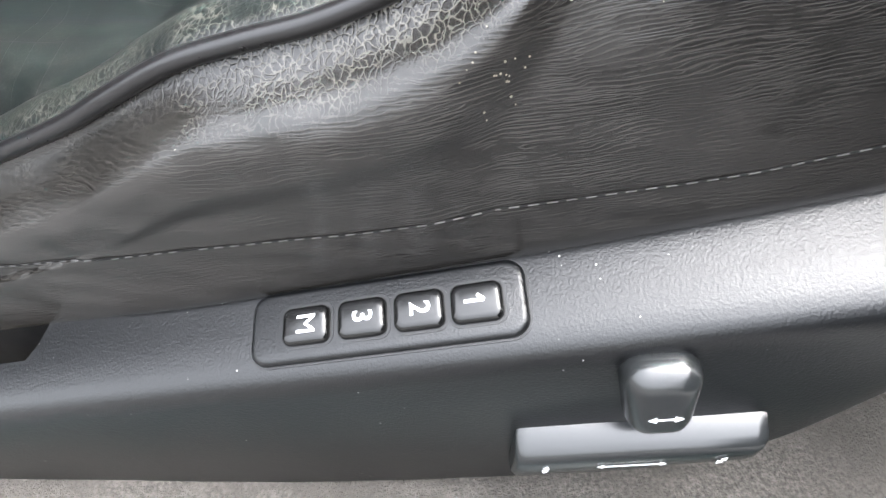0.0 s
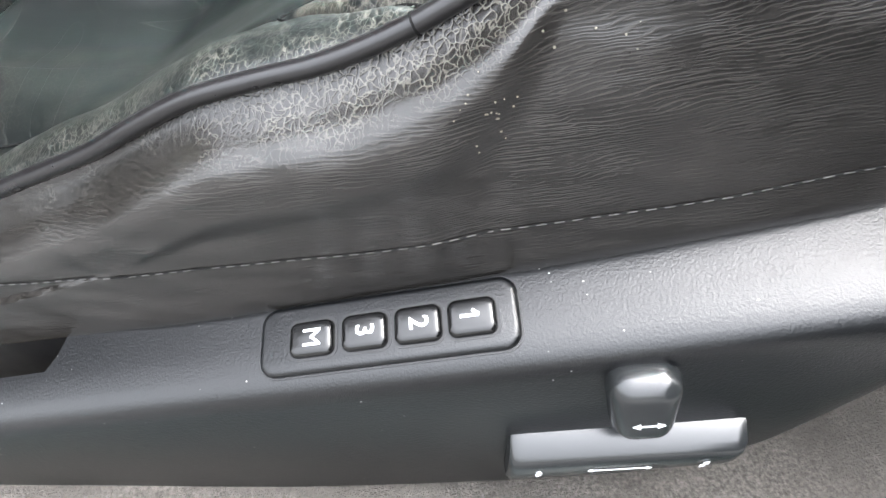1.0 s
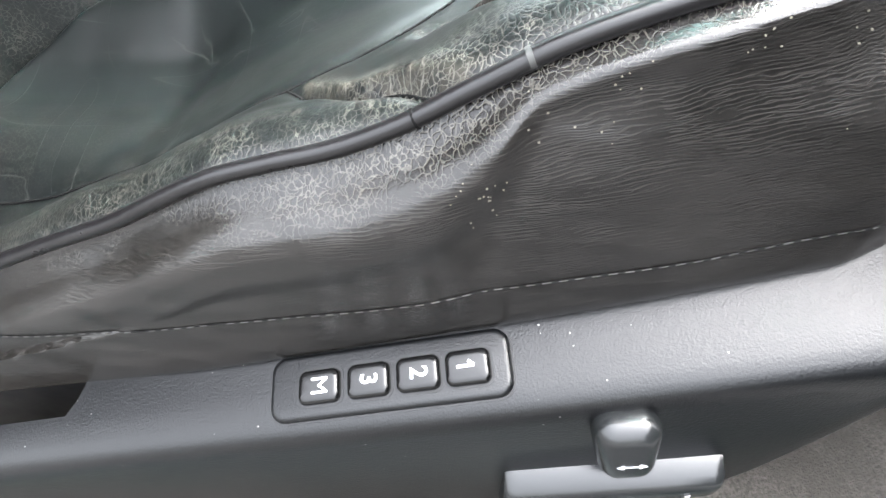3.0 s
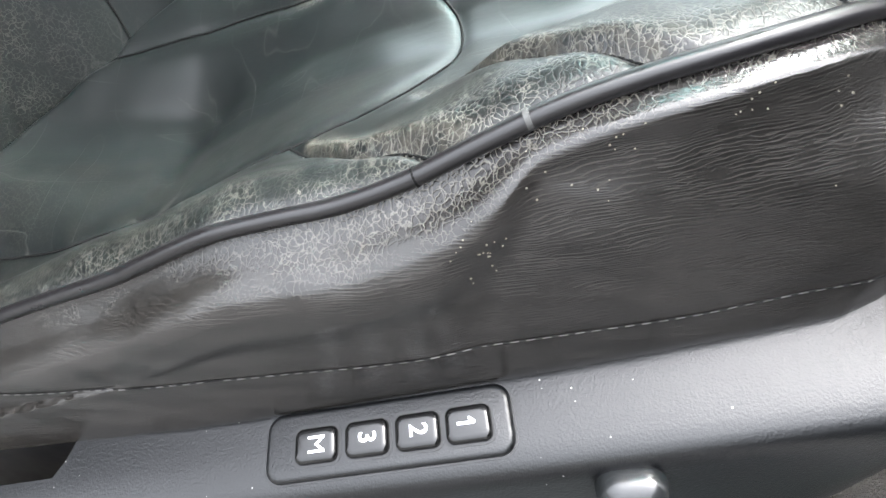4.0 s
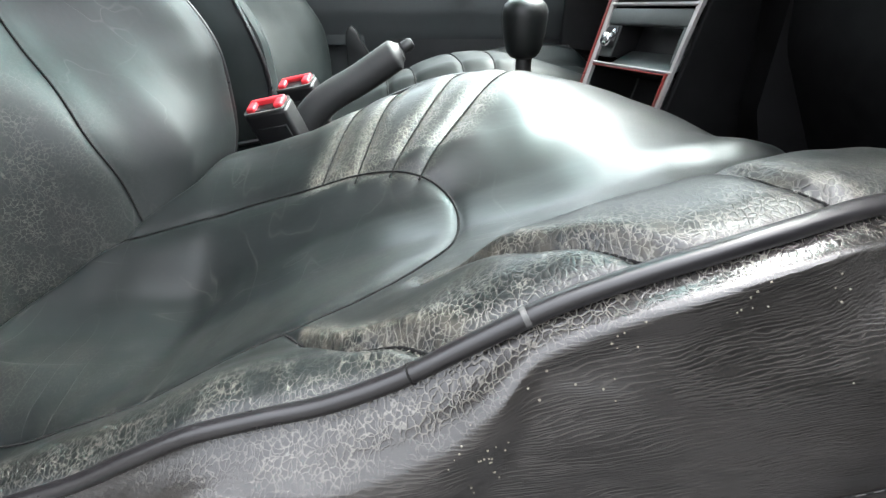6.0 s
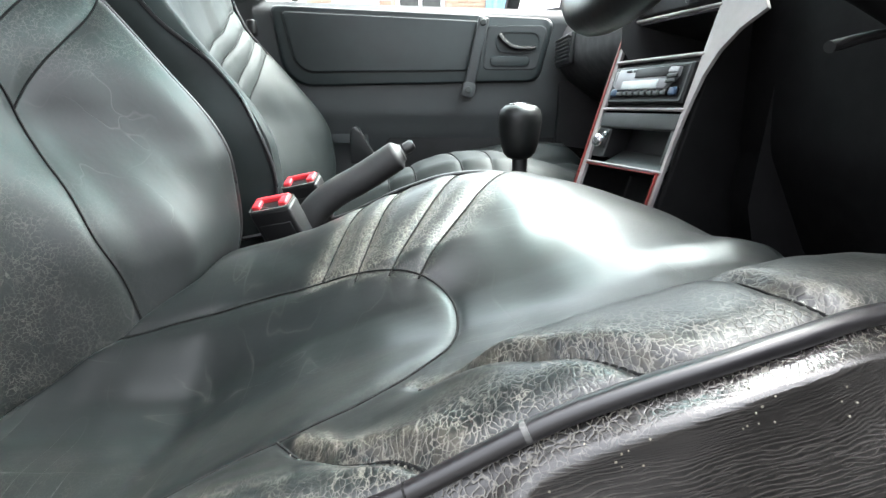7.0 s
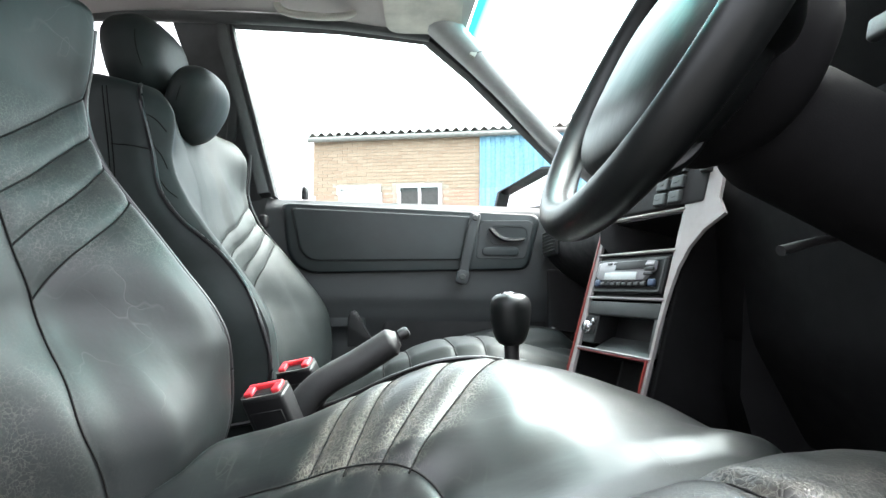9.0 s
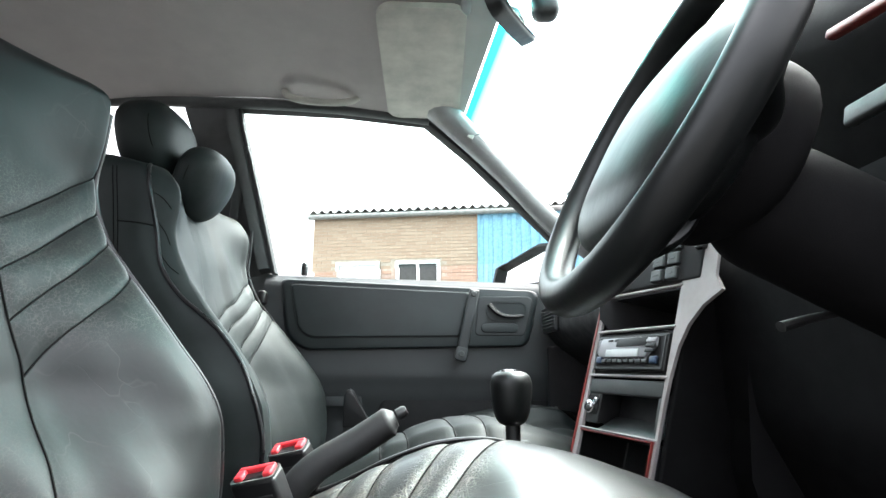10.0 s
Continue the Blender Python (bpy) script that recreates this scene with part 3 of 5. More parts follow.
CREASE = [(0.20, -0.40), (0.40, -0.37), (0.46, -0.352), (0.496, -0.318), (0.533, -0.280), (0.57, -0.256), (0.612, -0.212), (0.69, -0.196), (0.76, -0.194)]


def cushion_z(x, w):
    """Height of the cushion's skin at x, w from 0 (outer piping) to 1 (inner edge)."""
    zp, zc, zf = smooth(ZP, x), smooth(ZC, x), smooth(ZF, x)
    return smooth([(0.0, zp), (0.06, zp + 0.010), (0.14, zp + 0.007 - 0.012 * (1 - bump01(x, -0.05, 0.15))), (0.235, 0.35 * zp + 0.65 * zc), (0.32, zc + 0.003), (0.40, zc), (0.50, zc + 0.012),
                   (0.62, 0.46 * zc + 0.54 * zf), (0.86, zf), (0.95, zf - 0.008), (1.0, zf - 0.03)], w)


def line_gap(px, py, lines):
    """Distance from many places to the nearest of some polylines."""
    best = np.full(px.shape, 9.0)
    for line in lines:
        pts = along([(a, b, 0) for a, b in line], 8 * (len(line) - 1))
        for a, b in zip(pts, pts[1:]):
            dx, dy = b.x - a.x, b.y - a.y
            t = np.clip(((px - a.x) * dx + (py - a.y) * dy) / (dx * dx + dy * dy), 0, 1)
            best = np.minimum(best, np.hypot(px - a.x - t * dx, py - a.y - t * dy))
    return best


def fold_side(px, py, line):
    """Signed distance to a polyline: positive on the side of larger x + y."""
    best, side = np.full(px.shape, 9.0), np.ones(px.shape)
    pts = along([(a, b, 0) for a, b in line], 8 * (len(line) - 1))
    for a, b in zip(pts, pts[1:]):
        dx, dy = b.x - a.x, b.y - a.y
        t = np.clip(((px - a.x) * dx + (py - a.y) * dy) / (dx * dx + dy * dy), 0, 1)
        d = np.hypot(px - a.x - t * dx, py - a.y - t * dy)
        turn = dy * (px - a.x) - dx * (py - a.y)
        closer = d < best
        best, side = np.where(closer, d, best), np.where(closer, np.sign(turn), side)
    return best * side


def sheet_mesh(name, P):
    """A mesh of quads from an array of places (rows, columns, 3)."""
    n, m = P.shape[:2]
    k = np.arange(n * m).reshape(n, m)
    faces = np.stack([k[:-1, :-1], k[:-1, 1:], k[1:, 1:], k[1:, :-1]], -1).reshape(-1, 4)
    me = bpy.data.meshes.new(name)
    me.from_pydata(P.reshape(-1, 3).tolist(), [], faces.tolist())
    me.update()
    return me


def facing(me, way):
    """Turns a sheet so that most of its faces look along way."""
    if sum(p.normal.dot(Vector(way)) * p.area for p in me.polygons) < 0:
        me.flip_normals()
    return me


def set_wear(me, values):
    me.attributes.new("wear", "FLOAT", "POINT").data.foreach_set("value", np.asarray(values, np.float32).ravel())


def lumps(px, py, pz, size, depth):
    out = np.zeros(px.shape)
    for i in np.ndindex(px.shape):
        out[i] = noise.noise(Vector((px[i], py[i], pz[i])) * size)
    return out * depth


def cushion_mesh(place, worn):
    n, m = 260, 190
    xs = [smooth([(0, -0.42), (0.78, 0.38), (0.88, 0.46), (0.95, 0.50), (1, 0.505)], i / n) for i in range(n + 1)]
    drop = [smooth([(0, 0), (0.78, 0.0), (0.84, 0.006), (0.88, 0.025), (0.95, 0.09), (1, 0.28)], i / n) for i in range(n + 1)]
    P = np.zeros((n + 1, m + 1, 3))
    for i, x in enumerate(xs):
        y0, y1 = smooth(YP, x), smooth(YF, x)
        for j in range(m + 1):
            v = j / m
            w = min(v / 0.88, 1.0)
            y, z = y0 + (y1 - y0) * w, cushion_z(x, w)
            if v > 0.88:
                k = (v - 0.88) / 0.12
                y += 0.016 * math.sin(k * 2.2)
                z -= 0.20 * k ** 1.3
            P[i, j] = (x, y, z - drop[i])
    px, py = P[:, :, 0], P[:, :, 1]
    gap = line_gap(px, py, CUSHION_SEAMS)
    top = 1.0 * (np.arange(m + 1)[None, :] <= 0.88 * m)
    P[:, :, 2] += top * (0.0024 * (1 - np.exp(-(gap / 0.011) ** 2)) - 0.0018 * np.exp(-(gap / 0.0042) ** 2) - 0.006 * np.exp(-((py - py[:, :1]) / 0.006) ** 2))
    # each pleat of the outer wing swells over the seam in front of it
    for line in CUSHION_SEAMS[:3]:
        side = fold_side(px, py, line)
        fade = np.clip((py - py[:, :1]) / 0.014, 0, 1) * (1 - np.clip((py - line[-1][1] + 0.035) / 0.035, 0, 1))
        swell = np.where(side > 0, 0.0048 * np.exp(-(side / 0.019) ** 2) * (1 - np.exp(-(side / 0.004) ** 2)), 0) - 0.0055 * np.exp(-(side / 0.0055) ** 2)
        P[:, :, 2] += top * fade * swell * (0.5 if line[0][0] > 0.3 else 1.0)
    P[:, :, 2] += lumps(px, py, 0 * px, 9.0, 0.004) + lumps(px, py * 0.6, 0 * px, 28.0, 0.0012)
    # the cushion dives under the backrest in a deep crease
    for i in range(n + 1):
        for j in range(m + 1):
            back = px[i, j] - smooth(CREASE, py[i, j])
            if back < 0.03:
                P[i, j, 2] -= 0.05 * (1 - bump01(back, -0.028, 0.020))
    me = facing(sheet_mesh("cushion", place(P)), (0, 0, 1))
    edge = np.exp(-((py - py[:, :1]) / 0.07) ** 2)
    pleat = np.min([np.where(side > -0.001, np.abs(side), 9.0) for side in [fold_side(px, py, line) for line in CUSHION_SEAMS[:3]]], axis=0)
    far = line_gap(px, py, CUSHION_SEAMS[4:])
    wear = worn * (1.0 * np.exp(-(pleat / 0.015) ** 2) * (px > 0.0) + 0.74 * np.exp(-(far / 0.028) ** 2) * (py > 0.53) + 0.25 * np.exp(-((py - 0.36) / 0.1) ** 2) + 0.62 * edge * (0.68 + 0.32 * np.exp(-((px - 0.22) / 0.16) ** 2))
                   + 0.7 * np.exp(-(gap / 0.012) ** 2) * (px > -0.05) * (py > 0.5) * 0.6)
    set_wear(me, np.clip(wear, 0.04, 1))
    return me


def side_mesh(place, worn):
    """The outer leather side under the piping, with its sagging fold."""
    n, m = 220, 90
    P = np.zeros((n + 1, m + 1, 3))
    W = np.zeros((n + 1, m + 1))
    for i in range(n + 1):
        x = -0.42 + 0.93 * i / n
        yp, zp = smooth(YP, x), smooth(ZP, x)
        yb = smooth([(-0.42, 0.185), (-0.32, 0.175), (-0.2, 0.168), (-0.05, 0.161), (0.14, 0.161), (0.30, 0.166), (0.38, 0.172), (0.44, 0.19), (0.51, 0.25)], x)
        zb = min(0.252 + 0.26 * x, zp - 0.08) - 0.02 * bump01(x, 0.34, 0.5)
        # the roll under the piping: fat behind the knuckle, slim in front of it
        high = zp - zb
        fall = smooth([(-0.42, 0.075), (-0.15, 0.062), (0.0, 0.050), (0.09, 0.050), (0.125, 0.040), (0.155, 0.020), (0.22, 0.016), (0.52, 0.015)], x)
        out = smooth([(-0.42, 0.030), (-0.15, 0.033), (-0.02, 0.038), (0.09, 0.040), (0.125, 0.034), (0.155, 0.021), (0.22, 0.021), (0.52, 0.021)], x)
        yo = yp - out
        yb = max(yb, yo - 0.036)
        roll = [(1.2, 0.992), (0.88, 1.0), (0.66, 0.93), (0.50, 0.72), (0.34, 0.38), (0.13, 0.08), (0.0, 0.0)]
        rows = [(0, yb + 0.016), (0.06, yb + 0.005), (0.14, yb - 0.0005), (0.30 + 0.35 * (1 - fall / high), min(yb, yo + 0.006))] + [(1 - a * fall / high, yp - out * b) for a, b in roll]
        for k in range(1, len(rows)):
            if rows[k][0] <= rows[k - 1][0] + 0.01:
                rows[k] = (rows[k - 1][0] + 0.01, rows[k][1])
        for j in range(m + 1):
            v = (j / m) ** 0.72
            z = zb + high * v
            P[i, j] = (x, smooth(rows, v), z)
            near_top = math.exp(-((zp - z) / (0.6 * fall)) ** 2)
            W[i, j] = worn * (0.55 * near_top * (0.45 + 0.55 * bump01(x, -0.1, 0.05)) + 0.07)
    px, py, pz = P[:, :, 0].copy(), P[:, :, 1].copy(), P[:, :, 2].copy()
    free = np.minimum(1, np.linspace(0, 1, m + 1) * 6)[None, :] * np.minimum(1, np.linspace(1, 0, m + 1) * 6)[None, :]
    P[:, :, 1] += free * (lumps(px * 0.6, py, pz * 1.6, 14.0, 0.0018) + lumps(px * 0.25, py, pz, 75.0, 0.0008))
    me = facing(sheet_mesh("side_panel", place(P)), (0, np.sign(place(P)[0, 0, 1] - MIDY), 0))
    set_wear(me, np.clip(W, 0.05, 1))
    return me


def back_centre(z):
    return smooth([(0.28, -0.36), (0.45, -0.350), (0.55, -0.355), (0.65, -0.372), (0.75, -0.40), (0.85, -0.43), (0.95, -0.450), (1.03, -0.462), (1.12, -0.48)], z)


BACK_EDGE_X = [(0.28, -0.25), (0.40, -0.205), (0.50, -0.185), (0.58, -0.19), (0.625, -0.206), (0.714, -0.268), (0.80, -0.337), (0.844, -0.371), (0.905, -0.398), (0.94, -0.404), (1.0, -0.398), (1.07, -0.395), (1.10, -0.42), (1.12, -0.46)]
BACK_EDGE_Y = [(0.28, 0.66), (0.40, 0.70), (0.50, 0.73), (0.60, 0.73), (0.72, 0.712), (0.90, 0.71), (1.05, 0.71), (1.10, 0.685), (1.12, 0.64)]
SEAT_MID = 0.46
BACK_SEAMS = [
    [(0.556, 0.40), (0.551, 0.45), (0.540, 0.515), (0.555, 0.581), (0.565, 0.655), (0.556, 0.718), (0.552, 0.775), (0.550, 0.84), (0.545, 0.95)],
    [(0.565, 0.655), (0.611, 0.717), (0.71, 0.80)],
    [(0.556, 0.718), (0.610, 0.771), (0.71, 0.848)],
    [(0.553, 0.778), (0.619, 0.827), (0.71, 0.893)],
    [(0.550, 0.836), (0.64, 0.896), (0.71, 0.95)],
]
BACK_SEAMS_OUTER = [[(0.92 - y, z) for y, z in s] for s in BACK_SEAMS]
# on the passenger seat the pleats run on towards the middle
BACK_SEAMS_LONG = [
    [(0.215, 0.912), (0.25, 0.888), (0.359, 0.825), (0.47, 0.768)],
    [(0.215, 0.868), (0.258, 0.840), (0.34, 0.793), (0.430, 0.742)],
    [(0.215, 0.838), (0.271, 0.798), (0.325, 0.754), (0.376, 0.710)],
    [(0.215, 0.803), (0.269, 0.765), (0.315, 0.720), (0.359, 0.670)],
]


def back_mesh(place, worn, lean, deep, seams, bevel):
    n, m = 200, 170
    P = np.zeros((n + 1, m + 1, 3))
    for i in range(n + 1):
        s = i / n
        z = 0.28 + 0.84 * s
        ye, xe, xc = smooth(BACK_EDGE_Y, z), smooth(BACK_EDGE_X, z), back_centre(z) + deep * (1 - bump01(z, 0.9, 1.05))
        if bevel:
            xe -= 0.075 * bump01(z, 0.99, 1.13) ** 1.5   # the shoulder is rounded
        cut = bevel * bump01(z, 0.72, 0.86)   # high up the wing's edge is rounded off towards the side
        for j in range(m + 1):
            w = (j / m - 0.5) * 2
            k = abs(w)
            if k < 0.86:
                q = k / 0.86
                y = SEAT_MID + math.copysign((ye - cut - SEAT_MID) * q, w)
                x = smooth([(0, xc), (0.25, xc + 0.003), (0.42, xc + 0.016), (0.66, xc + 0.55 * (xe - xc)), (0.86, xe - 0.008), (0.95, xe + 0.001), (1.0, xe - 0.006)], q)
                # low down the wings are stuffed full and meet the cushion in a slanting crease
                full = smooth([(0, xc), (0.13, xc + 0.030), (0.26, xc + 0.074), (0.41, xc + 0.105), (0.56, xe - 0.016), (0.80, xe - 0.003), (0.95, xe + 0.001), (1.0, xe - 0.006)], q)
                x += (full - x) * (1 - bump01(z, 0.47, 0.66)) * (0.55 if lean else 1.0)
            else:
                q = (k - 0.86) / 0.14
                y = SEAT_MID + math.copysign(ye - cut * (1 - bump01(q, -0.12, 0.26)) / 0.8 - SEAT_MID + 0.012 * math.sin(q * 3.0), w)
                x = xe - 0.006 - 0.19 * q * (1 - 0.6 * bump01(z, 1.05, 1.12))
            if w < 0 and not lean:
                # the wing on the door's side is worn flat
                x += (xc - 0.05 * k - (x if k < 0.86 else xe - 0.006)) * (1 - bump01(z, 0.50, 0.75))
            P[i, j] = (x - lean * (z - 0.45), y, z)
    # the head of the backrest rolls over backwards
    for i in range(n - 14, n + 1):
        k = (i - (n - 14)) / 14
        P[i, :, 0] -= 0.05 * k * k
        P[i, :, 2] -= 0.012 * k * k
    py, pz = P[:, :, 1].copy(), P[:, :, 2].copy()
    gap = line_gap(py, pz, seams)
    front = 1.0 * (np.abs(np.arange(m + 1) / m - 0.5)[None, :] < 0.43)
    P[:, :, 0] += front * (0.0020 * (1 - np.exp(-(gap / 0.010) ** 2)) - 0.0020 * np.exp(-(gap / 0.0045) ** 2))
    P[:, :, 0] += lumps(P[:, :, 0], py, pz, 8.0, 0.0025) + lumps(P[:, :, 0], py, pz * 0.5, 30.0, 0.0007)
    me = facing(sheet_mesh("backrest", place(P)), (1, 0, 0))
    centre = np.exp(-((py - 0.45) / 0.08) ** 2) * np.clip((0.68 - pz) / 0.1, 0, 1)
    pleats = np.clip((pz - 0.68) / 0.04, 0, 1) * np.clip((0.95 - pz) / 0.05, 0, 1)
    set_wear(me, np.clip(worn * (0.22 + 0.30 * centre + 0.22 * pleats), 0.03, 1))
    return me


def back_shell(place, lean):
    def fn(u, v):
        z = 0.30 + 0.79 * u
        ye = smooth(BACK_EDGE_Y, max(z, 0.34)) - 0.01
        w = (v - 0.5) * 2
        depth = 0.06 * (1 - abs(w) ** 6) + 0.10
        return (smooth(BACK_EDGE_X, max(z, 0.34)) - depth - 0.03 - lean * (z - 0.45) - 0.06, SEAT_MID + w * (ye - SEAT_MID), z)
    P = np.array([[fn(i / 30, j / 24) for j in range(25)] for i in range(31)])
    return facing(sheet_mesh("back_shell", place(P)), (-1, 0, 0))


def seat(name, label, place, lean, worn, at, group, deep, seams, bevel):
    s = empty(name, at, label, "car seat", group)
    skin = LEATHER_BACK if worn > 0.5 else LEATHER_SOFT
    part("cushion", cushion_mesh(place, worn), LEATHER_WORN if worn > 0.5 else LEATHER_DULL, s, "black leather cushion with pleated wings")
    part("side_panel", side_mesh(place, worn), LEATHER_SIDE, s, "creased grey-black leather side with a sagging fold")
    part("backrest", back_mesh(place, 0.7 * worn, lean, deep, seams, bevel), skin, s, "black leather backrest with pleats across its wings")
    part("back_shell", back_shell(place, lean), LEATHER_SIDE, s)

    def run(points):
        return [tuple(p) for p in place(np.array(points, float).reshape(1, -1, 3))[0]]
    part("piping", tube(run([(x, smooth(YP, x) - 0.002, smooth(ZP, x) + 0.002) for x in [-0.40 + 0.04 * i for i in range(22)]]), 0.0058, 140, 10), PIPING, s, "round vinyl piping along the cushion edge")
    part("piping", tube(run([(x, smooth(YF, x) + 0.003, smooth(ZF, x) - 0.03) for x in [-0.30 + 0.04 * i for i in range(19)]]), 0.004, 90, 8), PIPING, s)
    for side in (1, -1):
        if bevel and side == 1:
            continue   # this edge's piping runs back over the side
        pts = [(smooth(BACK_EDGE_X, z) - 0.004 - lean * (z - 0.45), SEAT_MID + side * (smooth(BACK_EDGE_Y, z) - SEAT_MID + 0.003), z) for z in [0.42 + 0.03 * i for i in range(22)]]
        part("piping", tube(run(pts), 0.004, 90, 8), PIPING, s)
    return s


def as_is(P):
    return P


def mirrored(P):
    Q = P.copy()
    Q[:, :, 1] = 2 * MIDY - Q[:, :, 1]
    return Q


driver = seat("driver_seat", "worn black leather driver seat with cracked bolster and piping", as_is, 0.0, 1.0, (0.08, 0.46, FLOOR), "front seats", 0.0, BACK_SEAMS + BACK_SEAMS_OUTER, 0.0)
passenger = seat("passenger_seat", "black leather passenger seat with pleated backrest", mirrored, 0.05, 0.15, (0.08, across(0.46), FLOOR), "front seats", 0.02, BACK_SEAMS_LONG, 0.026)


# head restraint of the passenger seat: padded shell and a forward pillow
def head_restraint(owner, my, lean):
    def egg(m, sx, sy, sz, power, taper):
        bm = blob(Matrix(), sx, sy, sz, power, 40)
        for v in bm.verts:
            f = 1 + taper * v.co.z / (sz / 2)
            v.co.x *= f
            v.co.y *= f
        bmesh.ops.transform(bm, matrix=m, verts=bm.verts)
        return bm

    def round_seam(m, sy, sz, taper, x):
        ring = [m @ Vector((x, sy / 2 * math.cos(a) * (1 + taper * math.sin(a)), sz / 2 * math.sin(a))) for a in [2 * math.pi * k / 24 for k in range(25)]]
        return tube(ring, 0.0011, 72, 6, closed=True)
    hm, fm = pose(-0.566, my - 0.03, 1.183, 0, -8, 0), pose(-0.464, my, 1.098, 0, 20, 0)
    head = part("head_restraint", egg(hm, 0.132, 0.245, 0.195, 2.8, 0.12), LEATHER_SOFT, owner, "rounded leather head restraint")
    part("seam", round_seam(hm, 0.240, 0.182, 0.10, 0.035), SEAM, head)
    pillow = part("head_pillow", egg(fm, 0.100, 0.215, 0.180, 2.3, 0.12), LEATHER_SOFT, owner, "soft leather pillow on the head restraint")
    part("seam", round_seam(fm, 0.2135, 0.1785, 0.12, 0.006), SEAM, pillow)


head_restraint(passenger, 1.20, 0.09)


# ---- the driver seat's moulded side trim with its switches
def trim_top(x, y):
    return 0.2638 + 0.26 * x + 0.36 * (y - 0.158)


def trim_mesh():
    n = 120
    P = np.zeros((n + 1, 15, 3))
    for i in range(n + 1):
        x = -0.42 + 0.94 * i / n
        zb = smooth([(-0.42, 0.02), (-0.33, 0.022), (0.0, 0.05), (0.17, 0.075), (0.29, 0.105), (0.355, 0.162), (0.393, 0.24), (0.43, 0.325), (0.52, 0.375)], x)
        yi = 0.178 - 0.035 * (1 - bump01(x, -0.212, -0.203)) + 0.006 * bump01(x, 0.34, 0.42)
        bend = 0.03 * bump01(x, 0.40, 0.52)
        z1 = trim_top(x, 0.114)
        zt = trim_top(x, yi)
        rows = [(yi, zt - 0.02), (yi, zt), (0.14, trim_top(x, 0.14)), (0.122, trim_top(x, 0.122) + 0.0005), (0.114, z1 - 0.001), (0.109, z1 - 0.005), (0.106, z1 - 0.012), (0.105, z1 - 0.025)]
        low = min(zb, z1 - 0.03)
        for k in range(1, 6):
            rows.append((0.105 + 0.006 * (k / 5) ** 2, z1 - 0.025 + (low - z1 + 0.025) * k / 5))
        rows += [(0.118, low - 0.004), (0.15, low - 0.004)]
        for j, (y, z) in enumerate(rows):
            P[i, j] = (x, y + bend, z)
    return facing(sheet_mesh("side_trim", P), (0, -1, 0.5))


part("seat_base", rounded(pose(0.03, 0.46, 0.13), 0.84, 0.54, 0.16, 0.02), BLACK, driver, "black seat frame under the cushion")
part("seat_base", rounded(pose(0.03, across(0.46), 0.13), 0.84, 0.54, 0.16, 0.02), BLACK, passenger)
part("side_trim", trim_mesh(), TRIM, driver, "grained dark plastic side trim, dusty")
U = Vector((1, 0, 0.26)).normalized()
V = Vector((0, 1, 0.36)).normalized()


def on_trim(x, y, lift=0.0):
    m = axes((x, y, trim_top(x, y)), U, V)
    return m @ Matrix.Translation((0, 0, lift))


pm = on_trim(0.0625, 0.140)
panel = part("memory_panel", plate(outline_rect(0.187, 0.050, 0.012), pm, 0.0065, 0.0045, 5), TRIM, driver, "rounded plastic memory switch panel")


def letter(text, size, m, depth=0.0004):
    cu = bpy.data.curves.new("letters", "FONT")
    cu.body, cu.size, cu.extrude, cu.align_x, cu.align_y = text, size, depth, "CENTER", "CENTER"
    cu.offset = 0.0 if text == "M" else 0.00018
    ob = new("letters", cu)
    me = bpy.data.meshes.new_from_object(ob.evaluated_get(bpy.context.evaluated_depsgraph_get()))
    bpy.data.objects.remove(ob)
    bpy.data.curves.remove(cu)
    me.transform(m)
    bm = bmesh.new()
    bm.from_mesh(me)
    bpy.data.meshes.remove(me)
    return bm


part("panel_gap", ring_plate(outline_rect(0.190, 0.053, 0.0135), outline_rect(0.186, 0.049, 0.0115), pm, 0.0009), BLACK, panel)
for text, k in (("M", -0.0515), ("3", -0.0125), ("2", 0.0255), ("1", 0.0625)):
    bmat = pm @ Matrix.Translation((k, -0.002, 0.0058))
    body = plate(outline_rect(0.033, 0.0255, 0.006), bmat, 0.0065, 0.0045, 5)
    b = part("button", body, BUTTON, panel, "black push button marked " + text)
    part("bezel", ring_plate(outline_rect(0.0372, 0.0297, 0.0075), outline_rect(0.0332, 0.0257, 0.006), pm @ Matrix.Translation((k, -0.002, 0.0062)), 0.0008), BLACK, panel)
    if text == "1":   # a plain stroke with a flag
        place = bmat @ Matrix.Translation((-0.001, 0.0, 0.0067))
        part("marking", join(rounded(place, 0.0125, 0.0021, 0.0005, 0), rounded(place @ pose(0.0043, 0.0018, 0.00015, 0, 0, 140), 0.0056, 0.0021, 0.0005, 0)), WHITE, panel, "white printed 1")
        continue
    part("marking", letter(text, 0.0185, bmat @ Matrix.Translation((0.001, 0.0, 0.0066)) @ pose(0, 0, 0, 0, 0, -90)), WHITE, panel, "white printed " + text)

# recline lever knob and the long slide switch
km = axes((0.234, 0.0945, 0.259), (1, 0, 0.2), (0, 0.10, 1))
knob = rounded(Matrix.Translation((0, 0, -0.004)), 0.048, 0.066, 0.034, 0.0155, 6)
for v in knob.verts:
    v.co.x *= 1 - 0.22 * (v.co.y < 0) * abs(v.co.y) / 0.033
bmesh.ops.transform(knob, matrix=km, verts=knob.verts)
knob_part = part("recline_knob", knob, SATIN, driver, "satin black recline switch knob")
SLIDE = [(0.113, 0.001), (0.104, 0.0), (0.0935, -0.0075), (0.0895, -0.0110), (0.0870, -0.0150), (0.0860, -0.0205), (0.0868, -0.040), (0.0885, -0.048), (0.0925, -0.053), (0.100, -0.055), (0.113, -0.055)]


